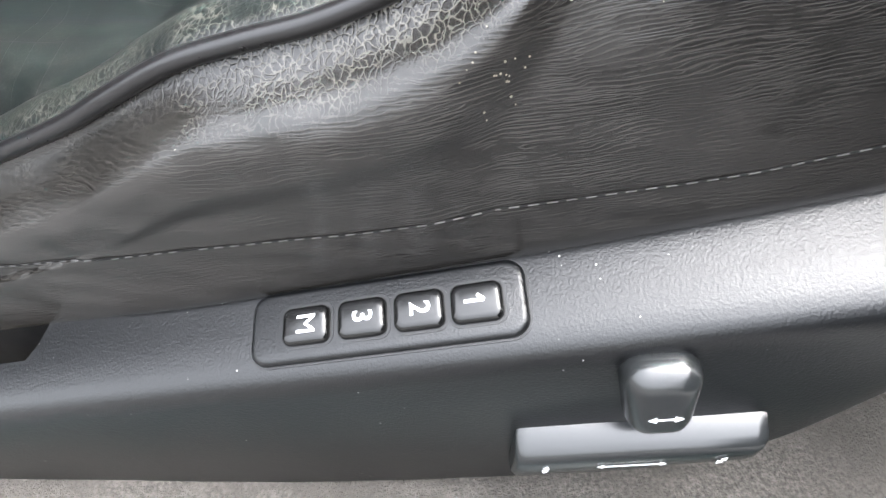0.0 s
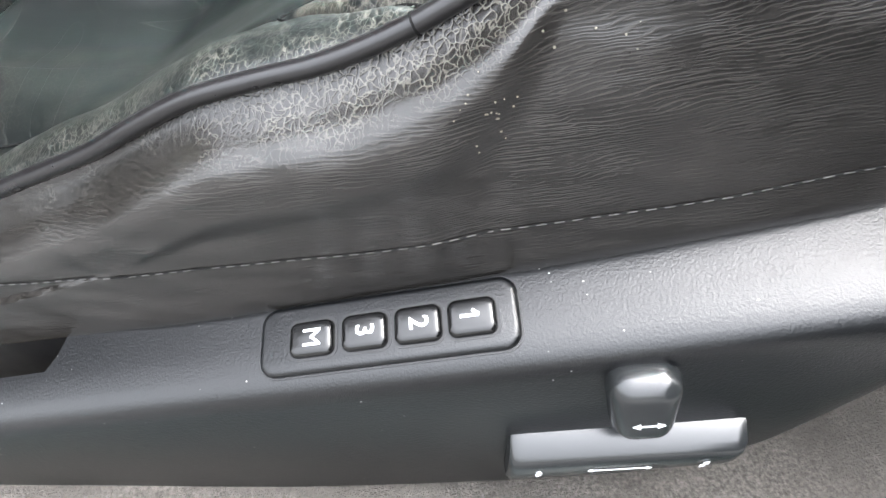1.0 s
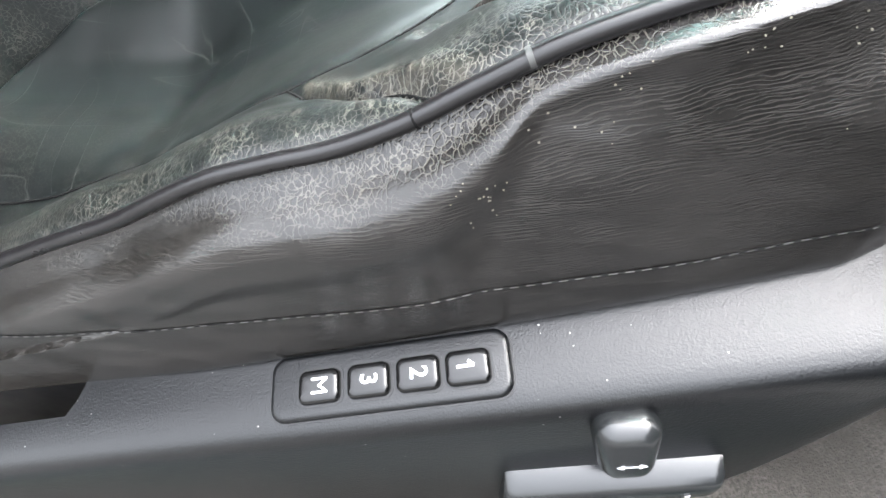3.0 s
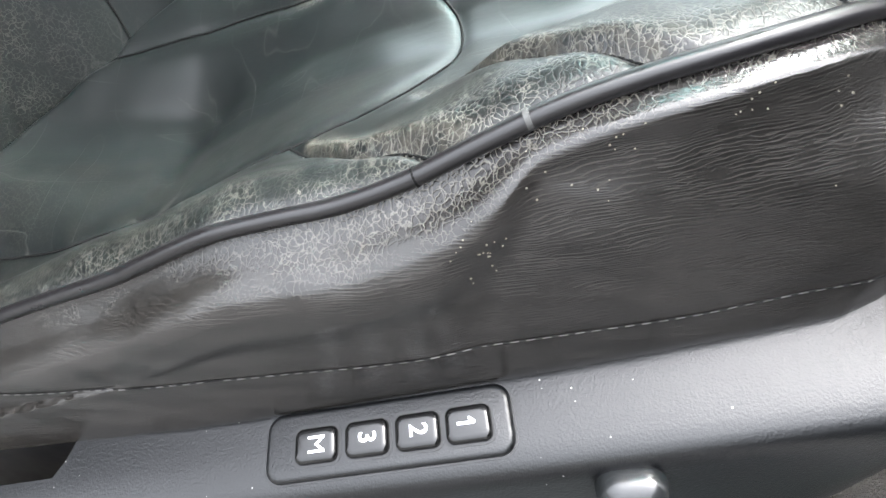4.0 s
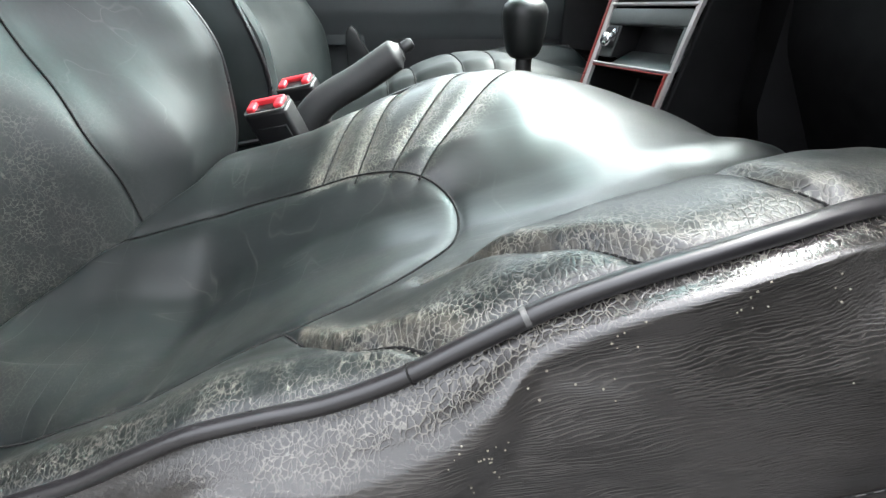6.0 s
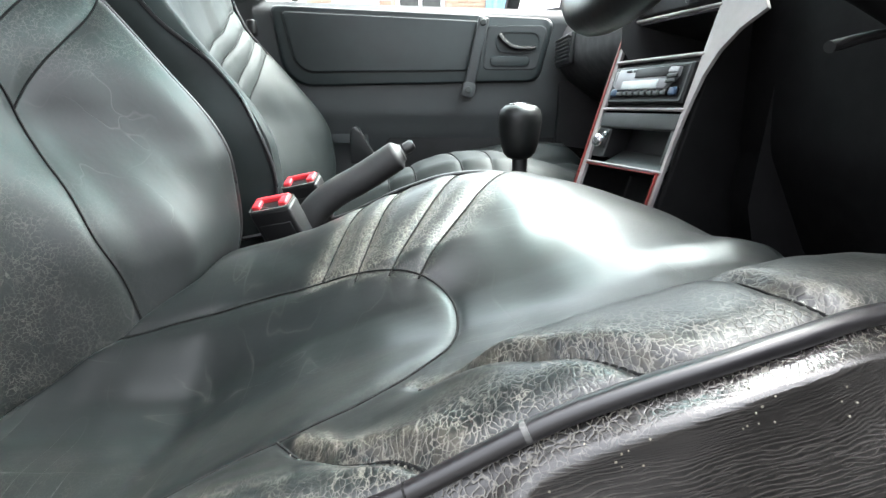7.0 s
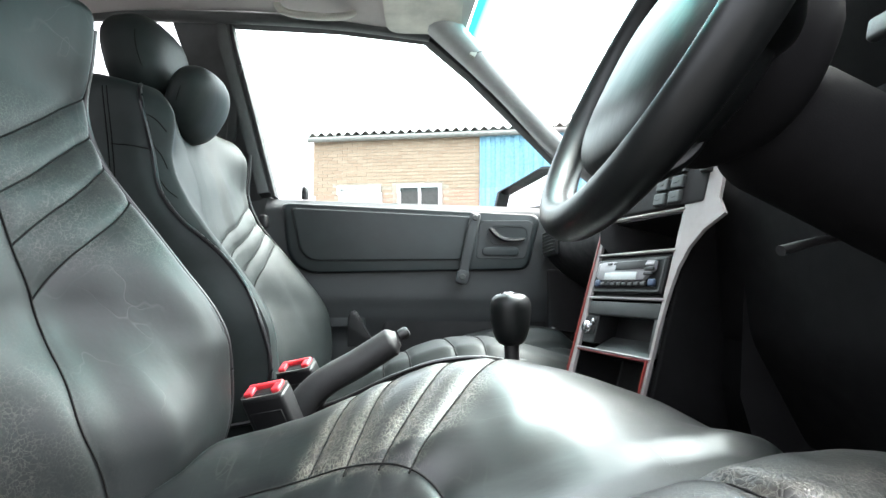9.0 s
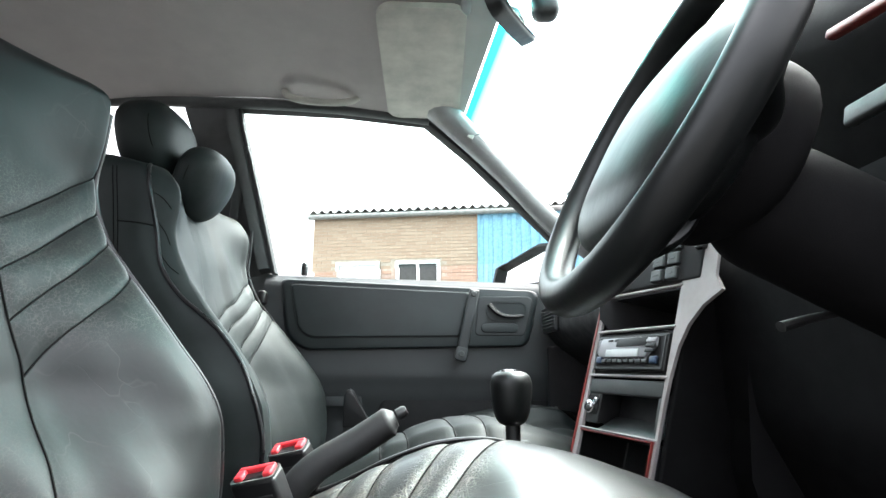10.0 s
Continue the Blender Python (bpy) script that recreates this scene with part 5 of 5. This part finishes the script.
for k in range(2):
    part("key", rounded(con(CW / 2 - 0.046 + 0.018 * k, 0.2065, 0.0125), 0.013, 0.004, 0.002, 0.0008), BLACK, radio)
for k in range(8):
    part("preset_key", rounded(con(CW / 2 - 0.058 + 0.0155 * k, 0.170, 0.010), 0.0115, 0.0065, 0.005, 0.0015), TRAY_DARK, radio)
    part("key_print", rounded(con(CW / 2 - 0.058 + 0.0155 * k, 0.1752, 0.0085), 0.008, 0.0014, 0.001, 0), SILVER, radio)
for s, k in ((-1, -0.074), (1, 0.070)):
    part("corner_cap", rounded(con(CW / 2 + k, 0.1725, 0.009), 0.016, 0.013, 0.006, 0.003), BLUE, radio, "dark blue corner cap")
part("side_handle", rounded(con(CW / 2 - 0.078, 0.196, 0.010), 0.005, 0.026, 0.006, 0.002), SILVER, radio)

# ---------------------------------------------------------------- steering wheel
wheel = empty("steering_wheel", (0.315, 0.415, 0.89), "black leather steering wheel with padded hub", "steering wheel")
TA = radians(27)
WC = Vector((0.318, 0.415, 0.898))
WU, WN = Vector((math.sin(TA), 0, math.cos(TA))), Vector((-math.cos(TA), 0, math.sin(TA)))
WM = axes(WC, (0.055, -1, 0), WU)


def ring_points(r, n=24):
    return [WM @ Vector((r * math.cos(2 * math.pi * k / n), r * math.sin(2 * math.pi * k / n), 0)) for k in range(n + 1)]


part("rim", tube(ring_points(0.186), 0.0192, 96, 16, closed=True), WHEELSKIN, wheel, "smooth leather rim")
part("hub_pad", blob(WM @ Matrix.Translation((0, -0.010, -0.022)), 0.275, 0.225, 0.080, 3.0, 40), WHEELSKIN, wheel, "large padded hub")
for s in (1, -1):
    part("spoke", tube([WM @ Vector((s * 0.08, -0.03, -0.040)), WM @ Vector((s * 0.13, -0.04, -0.034)), WM @ Vector((s * 0.180, -0.05, -0.006))], lambda t: 0.024 - 0.009 * t, 14, 12, 0.6), WHEELSKIN, wheel, "leather-covered spoke")
    part("spoke", tube([WM @ Vector((s * 0.05, -0.06, -0.040)), WM @ Vector((s * 0.07, -0.12, -0.034)), WM @ Vector((s * 0.085, -0.164, -0.006))], lambda t: 0.020 - 0.007 * t, 14, 12, 0.6), WHEELSKIN, wheel, "leather-covered spoke")
part("hub_cover", blob(WM @ Matrix.Translation((0.01, 0.0, -0.070)), 0.19, 0.17, 0.10, 2.6, 32), SHROUD, wheel, "plastic cover behind the hub")
column = tagged(part("steering_column", rounded(axes(WC - WN * 0.235 - WU * 0.022, -WN, (0, 1, 0)), 0.30, 0.12, 0.12, 0.052, 8), SHROUD), "black steering column shroud", "steering column")

# ---------------------------------------------------------------- between the seats
tunnel = tagged(part("tunnel_cover", rounded(pose(0.0, 0.85, 0.20), 1.1, 0.16, 0.34, 0.03), DASH), "black plastic tunnel cover between the seats", "tunnel", kind="structure")
lever = empty("gear_lever", (0.245, 0.86, 0.40), "gear lever with round black knob and chrome cap", "gear lever")
part("knob", lathe([(0.012, 0.572), (0.020, 0.575), (0.026, 0.582), (0.030, 0.594), (0.0335, 0.612), (0.0355, 0.632), (0.0355, 0.642), (0.032, 0.652), (0.025, 0.658), (0.012, 0.661)], pose(0.238, 0.86, 0, 0, 0, 0), 28), WHEELSKIN, lever, "leather knob")
part("cap", lathe([(0.019, 0.656), (0.017, 0.6615), (0.004, 0.664)], pose(0.236, 0.86, 0), 20), CHROME, lever, "chrome cap")
part("stem", lathe([(0.0135, 0.530), (0.0125, 0.555), (0.013, 0.575)], pose(0.240, 0.86, 0), 16), BLACK, lever)
part("collar", lathe([(0.021, 0.532), (0.0225, 0.536), (0.0215, 0.541), (0.014, 0.543)], pose(0.241, 0.86, 0), 18), BLACK, lever, "stepped plastic collar")
for k in range(5):
    part("boot_rib", lathe([(0.016, 0.0), (0.0195, 0.002), (0.016, 0.004)], pose(0.242, 0.86, 0.510 + 0.0042 * k), 18), RUBBER, lever)
part("boot", lathe([(0.05, 0.40), (0.045, 0.46), (0.034, 0.50), (0.024, 0.535), (0.015, 0.548)], pose(0.25, 0.86, 0), 20), LEATHER, lever)
hb = empty("handbrake", (-0.1, 0.86, 0.37), "black handbrake lever between the seats", "handbrake")
part("grip", tube([(-0.15, 0.86, 0.40), (-0.125, 0.86, 0.46), (-0.085, 0.86, 0.505), (-0.02, 0.86, 0.543), (0.035, 0.86, 0.578), (0.045, 0.86, 0.583)], lambda t: (0.026 - 0.0015 * bump01(t, 0.1, 0.6)) * (1 - 0.45 * bump01(t, 0.955, 1.0)), 70, 16), RUBBER, hb, "ribless black grip")
part("button", lathe([(0.010, 0.0), (0.010, 0.012), (0.007, 0.017)], axes((0.048, 0.86, 0.588), (0, 1, 0), (-0.5, 0, 0.86)), 14), BLACK, hb)


def buckle(x, y, z, turn):
    b = empty("seat_belt_buckle", (x, y, z - 0.1), "black seat belt buckle with red release button", "belt buckle", "belt buckles")
    m = pose(x, y, z, 24, -12, turn)
    part("body", rounded(m @ pose(0, 0, -0.062), 0.070, 0.036, 0.125, 0.006), BLACK, b, "black plastic buckle housing")
    part("rim", ring_plate(outline_rect(0.068, 0.036, 0.007), outline_rect(0.060, 0.028, 0.005), m, 0.003), TRAY, b, "worn grey rim")
    part("release_button", rounded(m @ pose(0, 0.0105, 0.003), 0.058, 0.008, 0.012, 0.003), RED, b, "red release button")
    for s in (-1, 1):
        part("button_end", rounded(m @ pose(s * 0.0225, 0.000, 0.003), 0.014, 0.022, 0.010, 0.003), RED, b)
    part("slot", rounded(m @ pose(0, -0.003, 0.0005), 0.032, 0.016, 0.004, 0.001), BLACK, b)
    part("front_panel", rounded(m @ pose(0, -0.0175, -0.066), 0.052, 0.004, 0.085, 0.0015), BLACK, b)
    part("belt_stalk", rounded(m @ pose(-0.004, 0.004, -0.150), 0.034, 0.010, 0.06, 0.003), TRAY_DARK, b, "dark metal stalk")
    return b


buckle(-0.150, 0.765, 0.512, -12)
buckle(-0.145, 0.925, 0.525, -12)

# ---------------------------------------------------------------- roof things
visor = empty("sun_visor", (0.07, 1.15, 1.41), "pale vinyl sun visor folded against the roof", "sun visor")
vm = axes((0.075, 1.15, 1.388), (1, 0, -0.02), (0, 1, -0.13))
part("flap", plate(outline_rect(0.20, 0.42, 0.035), vm, 0.020, 0.008, 4), VISOR, visor, "soft padded flap")
part("hinge_rod", tube([vm @ Vector((0.088, 0.17, 0.010)), vm @ Vector((0.100, 0.20, 0.012)), vm @ Vector((0.105, 0.235, 0.030))], 0.006, 12, 10), VISOR, visor)
part("retaining_clip", rounded(vm @ Matrix.Translation((0.096, -0.20, 0.014)), 0.022, 0.030, 0.020, 0.006), PILLAR, visor, "small roof clip")
grab = empty("grab_handle", (-0.21, 1.37, 1.43), "pale plastic roof grab handle", "grab handle")
part("bar", tube([(-0.335, 1.35, 1.455), (-0.30, 1.325, 1.405), (-0.21, 1.32, 1.388), (-0.13, 1.325, 1.395), (-0.095, 1.35, 1.44)], 0.010, 30, 10), VISOR, grab)
rvm = empty("rear_view_mirror", (0.27, 0.86, 1.36), "black interior rear-view mirror", "mirror")
MIRROR_OUT = [(-0.125, 0.010), (-0.112, -0.026), (-0.06, -0.036), (0.06, -0.036), (0.112, -0.028), (0.125, 0.008), (0.112, 0.030), (0.0, 0.036), (-0.112, 0.030)]
rm = axes((0.240, 0.86, 1.338), (0.42, 0.86, 0.25), (-0.25, -0.10, 0.96))
part("housing", plate(curve_outline(MIRROR_OUT, 5), rm, 0.034, 0.012, 4), BLACK, rvm, "black plastic housing")
part("mirror_glass", plate([(0.93 * a, 0.88 * b) for a, b in curve_outline(MIRROR_OUT, 5)], rm @ Matrix.Translation((0, 0, 0.0345)), 0.0015), MIRROR, rvm, "dark mirror glass")
part("stalk", rounded(axes((0.325, 0.87, 1.37), (1, 0, 0), (0, 0, 1)), 0.055, 0.06, 0.05, 0.02, 4), BLACK, rvm, "stubby mirror stalk")

# outside mirror
om = empty("door_mirror", (0.42, 1.66, 0.94), "black door mirror on the passenger side", "mirror")
GLASS_OUT = [(0.105, -0.064), (0.118, 0.054), (0.075, 0.058), (-0.10, 0.006), (-0.115, -0.064)]
mm = axes((0.415, 1.72, 0.99), (0.61, -0.77, 0), (0.10, 0.08, 1))
part("housing", ring_plate([(1.10 * a, 1.13 * b) for a, b in GLASS_OUT], GLASS_OUT, mm, 0.03), BLACK, om, "black mirror housing")
part("shell", plate([(1.10 * a, 1.13 * b) for a, b in GLASS_OUT], mm @ Matrix.Translation((0, 0, -0.05)), 0.045), BLACK, om)
part("mirror_glass", plate(GLASS_OUT, mm, 0.004), MIRROR, om, "bright mirror glass")

# invented thin bar that stands in for a faint highlight below the column
part("column_glint_bar", tube([(0.446, 0.45, 0.708), (0.475, 0.448, 0.716), (0.505, 0.445, 0.722)], lambda t: 0.009 - 0.003 * t, 12, 10, 0.6), DASH, dash, "thin black bar added for a faint highlight under the column")

# dash end vent on the passenger side
vent = part("side_vent", rounded(axes((0.432, 1.42, 0.795), (0, -1, 0), (0.05, 0, 1)), 0.16, 0.075, 0.012, 0.004), BLACK, dash, "black slatted air vent")
for k in range(7):
    part("slat", rounded(axes((0.424, 1.42, 0.768 + 0.009 * k), (0, -1, 0), (0.5, 0, 1)), 0.145, 0.002, 0.010, 0), TRAY_DARK, vent)
# recline handle and far side of the passenger seat
FIN = [(-0.140, 0.50), (-0.141, 0.56), (-0.139, 0.588), (-0.133, 0.600), (-0.124, 0.603), (-0.115, 0.597), (-0.105, 0.578), (-0.092, 0.555), (-0.078, 0.532), (-0.062, 0.512), (-0.05, 0.50)]
part("recline_handle", plate(FIN, axes((0, 1.49, 0), (1, 0, 0), (0, 0, 1)), 0.024, 0.006, 3), BLACK, passenger, "broad black recline handle")
# belt parts on the far pillar
belt = empty("belt_guide", (-0.455, 1.47, 1.22), "dark belt height slider with round knob on the pillar", "belt guide")
part("slider", rounded(axes((-0.475, 1.462, 1.20), (1, 0, -0.2), (-0.2, -0.3, 1)), 0.028, 0.22, 0.012, 0.005), PILLAR_DARK, belt)
part("knob", lathe([(0.013, 0.0), (0.013, 0.012), (0.008, 0.017)], axes((-0.452, 1.468, 1.235), (1, 0, 0), (0, 0, 1)), 18), DOOR, belt)
part("hook", rounded(pose(-0.40, 1.52, 0.862), 0.022, 0.03, 0.04, 0.006), BLACK, belt)
# small clip with a wire end on the windscreen pillar
clip = empty("pillar_clip", (0.215, 1.325, 1.295), "small pale clip and thin wire on the pillar", "clip")
part("clip_body", rounded(pose(0.207, 1.328, 1.292, 0, 30, 0), 0.016, 0.010, 0.014, 0.002), VISOR, clip)
part("wire", tube([(0.215, 1.325, 1.295), (0.235, 1.322, 1.297), (0.262, 1.32, 1.280)], 0.0012, 12, 5), BLACK, clip)

# ---------------------------------------------------------------- fine work on the driver seat
# the stitched seam along the leather side is laid on the skin itself
from mathutils.bvhtree import BVHTree


def skin_tree(ob):
    me = ob.data
    return BVHTree.FromPolygons([v.co for v in me.vertices], [p.vertices for p in me.polygons])


side_ob = [o for o in driver.children if o.name.startswith("side_panel")][0]
cush_ob = [o for o in driver.children if o.name.startswith("cushion")][0]
side_tree, cush_tree = skin_tree(side_ob), skin_tree(cush_ob)


def on_side(x, z):
    hit = side_tree.ray_cast(Vector((x, -0.05, z)), Vector((0, 1, 0)))
    return hit[0], hit[1]


def on_cushion(x, y):
    hit = cush_tree.ray_cast(Vector((x, y, 0.9)), Vector((0, 0, -1)))
    return hit[0], hit[1]


def stitch_z(x):
    return smooth([(-0.30, 0.262), (-0.21, 0.281), (-0.156, 0.294), (-0.0965, 0.3085), (-0.05, 0.319), (0.05, 0.339), (0.115, 0.353), (0.177, 0.3655), (0.263, 0.382), (0.335, 0.400), (0.40, 0.410), (0.46, 0.418)], x) - 0.0045


seam_pts = []
x = -0.29
while x < 0.43:
    p, nrm = on_side(x, stitch_z(x))
    if p is not None:
        seam_pts.append(p + nrm * (-0.0006 if nrm.y > 0 else 0.0006))
    x += 0.02
part("seam", tube(seam_pts, 0.0006, 120, 6), SEAM, driver)
thread = tube([(0, -0.0030, 0), (0, 0, 0.0), (0, 0.0030, 0)], 0.0005, 4, 5)
thread_me = bpy.data.meshes.new("stitch")
thread.to_mesh(thread_me)
thread.free()
thread_me.materials.append(THREAD)
x = -0.28
while x < 0.42:
    p, nrm = on_side(x, stitch_z(x))
    q, _ = on_side(x + 0.004, stitch_z(x + 0.004))
    x += 0.0105
    if p is None or q is None:
        continue
    out = nrm if nrm.y < 0 else -nrm
    ob = new("stitch", thread_me)
    ob.parent = driver
    d = (q - p).normalized()
    ob.matrix_parent_inverse = Matrix.Translation(-driver.location)
    ob.matrix_basis = axes(p + out * 0.0008, out.cross(d), d)


def cushion_seam(points, r=0.0012, lift=0.0):
    pts = []
    for v in along([(a, b, 0) for a, b in points], 6 * (len(points) - 1)):
        p, nrm = on_cushion(v.x, v.y)
        if p is not None:
            pts.append(p + Vector((0, 0, lift)))
    part("seam", tube(pts, r, len(pts) * 2, 6), SEAM, driver)


for s in CUSHION_SEAMS:
    cushion_seam(s, 0.0013, 0.0002)

pax_tree = skin_tree([o for o in passenger.children if o.name.startswith("cushion")][0])
for s in CUSHION_SEAMS[3:]:
    pts = []
    for v in along([(a, across(b), 0) for a, b in s], 6 * (len(s) - 1)):
        hit = pax_tree.ray_cast(Vector((v.x, v.y, 0.9)), Vector((0, 0, -1)))
        if hit[0] is not None:
            pts.append(hit[0] + Vector((0, 0, 0.0004)))
    part("seam", tube(pts, 0.0013, len(pts) * 2, 6), SEAM, passenger)

# clips where two lengths of piping meet
for x, r, mat in ((0.0875, 0.0062, SEAM), (0.1465, 0.0062, CLIP)):
    c = Vector((x, smooth(YP, x) - 0.002, smooth(ZP, x) + 0.002))
    d = (Vector((x + 0.004, smooth(YP, x + 0.004), smooth(ZP, x + 0.004))) - Vector((x - 0.004, smooth(YP, x - 0.004), smooth(ZP, x - 0.004)))).normalized()
    h = 0.0006 if mat is SEAM else 0.0016
    part("piping_clip", lathe([(r, -h), (r, h)], axes(c, d.cross(Vector((0, 0, 1))), Vector((0, 0, 1)).cross(d).cross(d)), 14), mat, driver, "small clip joining two lengths of piping")


# seams of the two backrests
def back_seams(owner, seams, flip):
    ob = [o for o in owner.children if o.name.startswith("backrest")][0]
    tree = skin_tree(ob)
    for s in seams:
        pts = []
        for v in along([(a, b, 0) for a, b in s], 6 * (len(s) - 1)):
            y = across(v.x) if flip else v.x
            hit = tree.ray_cast(Vector((0.3, y, v.y)), Vector((-1, 0, 0)))
            if hit[0] is not None:
                pts.append(hit[0] + Vector((0.0008, 0, 0)))
        if len(pts) > 3:
            part("seam", tube(pts, 0.0013, len(pts) * 2, 6), SEAM, owner)


back_seams(driver, BACK_SEAMS + BACK_SEAMS_OUTER, False)
back_seams(passenger, BACK_SEAMS_LONG, True)


def on_wing(points, lift):
    """Places (x, z) on the side of the passenger backrest that faces the driver."""
    tree = skin_tree([o for o in passenger.children if o.name.startswith("backrest")][0])
    out = []
    for v in along([(a, b, 0) for a, b in points], 5 * (len(points) - 1)):
        hit = tree.ray_cast(Vector((v.x, 0.80, v.y)), Vector((0, 1, 0)))
        if hit[0] is not None:
            out.append(hit[0] + Vector((0, -lift, 0)))
    return out


WING = [(-0.505, 1.095), (-0.484, 1.075), (-0.466, 1.02), (-0.449, 0.937), (-0.428, 0.858), (-0.386, 0.802), (-0.335, 0.76), (-0.298, 0.728), (-0.242, 0.656), (-0.204, 0.56), (-0.198, 0.50), (-0.215, 0.42)]
part("piping", tube(on_wing(WING, 0.001), 0.0042, 120, 8), PIPING, passenger)
for line in ([(-0.462, 1.01), (-0.445, 1.00), (-0.430, 0.98)], [(-0.452, 0.955), (-0.436, 0.93), (-0.425, 0.905)], [(-0.436, 0.885), (-0.418, 0.86), (-0.400, 0.845)], [(-0.540, 1.06), (-0.525, 0.96), (-0.505, 0.80)], [(-0.532, 1.06), (-0.517, 0.96), (-0.497, 0.80)],
             [(-0.517, 0.945), (-0.48, 0.943), (-0.452, 0.940)]):
    pts = on_wing(line, 0.0006)
    if len(pts) > 3:
        part("seam", tube(pts, 0.0011, 20, 6), SEAM, passenger)

# a cream paint spot and chips of bare leather on the side
rng = random.Random(11)


def dab(x, z, r, mat, name, label=""):
    p, nrm = on_side(x, z)
    if p is None:
        return
    out = nrm if nrm.y < 0 else -nrm
    o = [(r * (0.7 + 0.5 * rng.random()) * math.cos(a), r * (0.7 + 0.5 * rng.random()) * math.sin(a)) for a in [k * math.pi / 5 for k in range(10)]]
    part(name, plate(o, axes(p + out * 0.0002, out.orthogonal(), out.cross(out.orthogonal())), 0.0004), mat, driver, label)


dab(0.335, 0.526, 0.0055, CREAM, "paint_spot", "dried cream paint spot")
for x0, z0, n, sx, sz in ((0.122, 0.437, 20, 0.010, 0.010), (0.155, 0.478, 6, 0.012, 0.010), (0.192, 0.497, 10, 0.008, 0.014), (0.255, 0.522, 8, 0.006, 0.010), (0.30, 0.507, 5, 0.004, 0.014)):
    for _ in range(n):
        dab(rng.gauss(x0, sx), rng.gauss(z0, sz), 0.0003 + 0.0004 * rng.random(), CREAM, "chip")
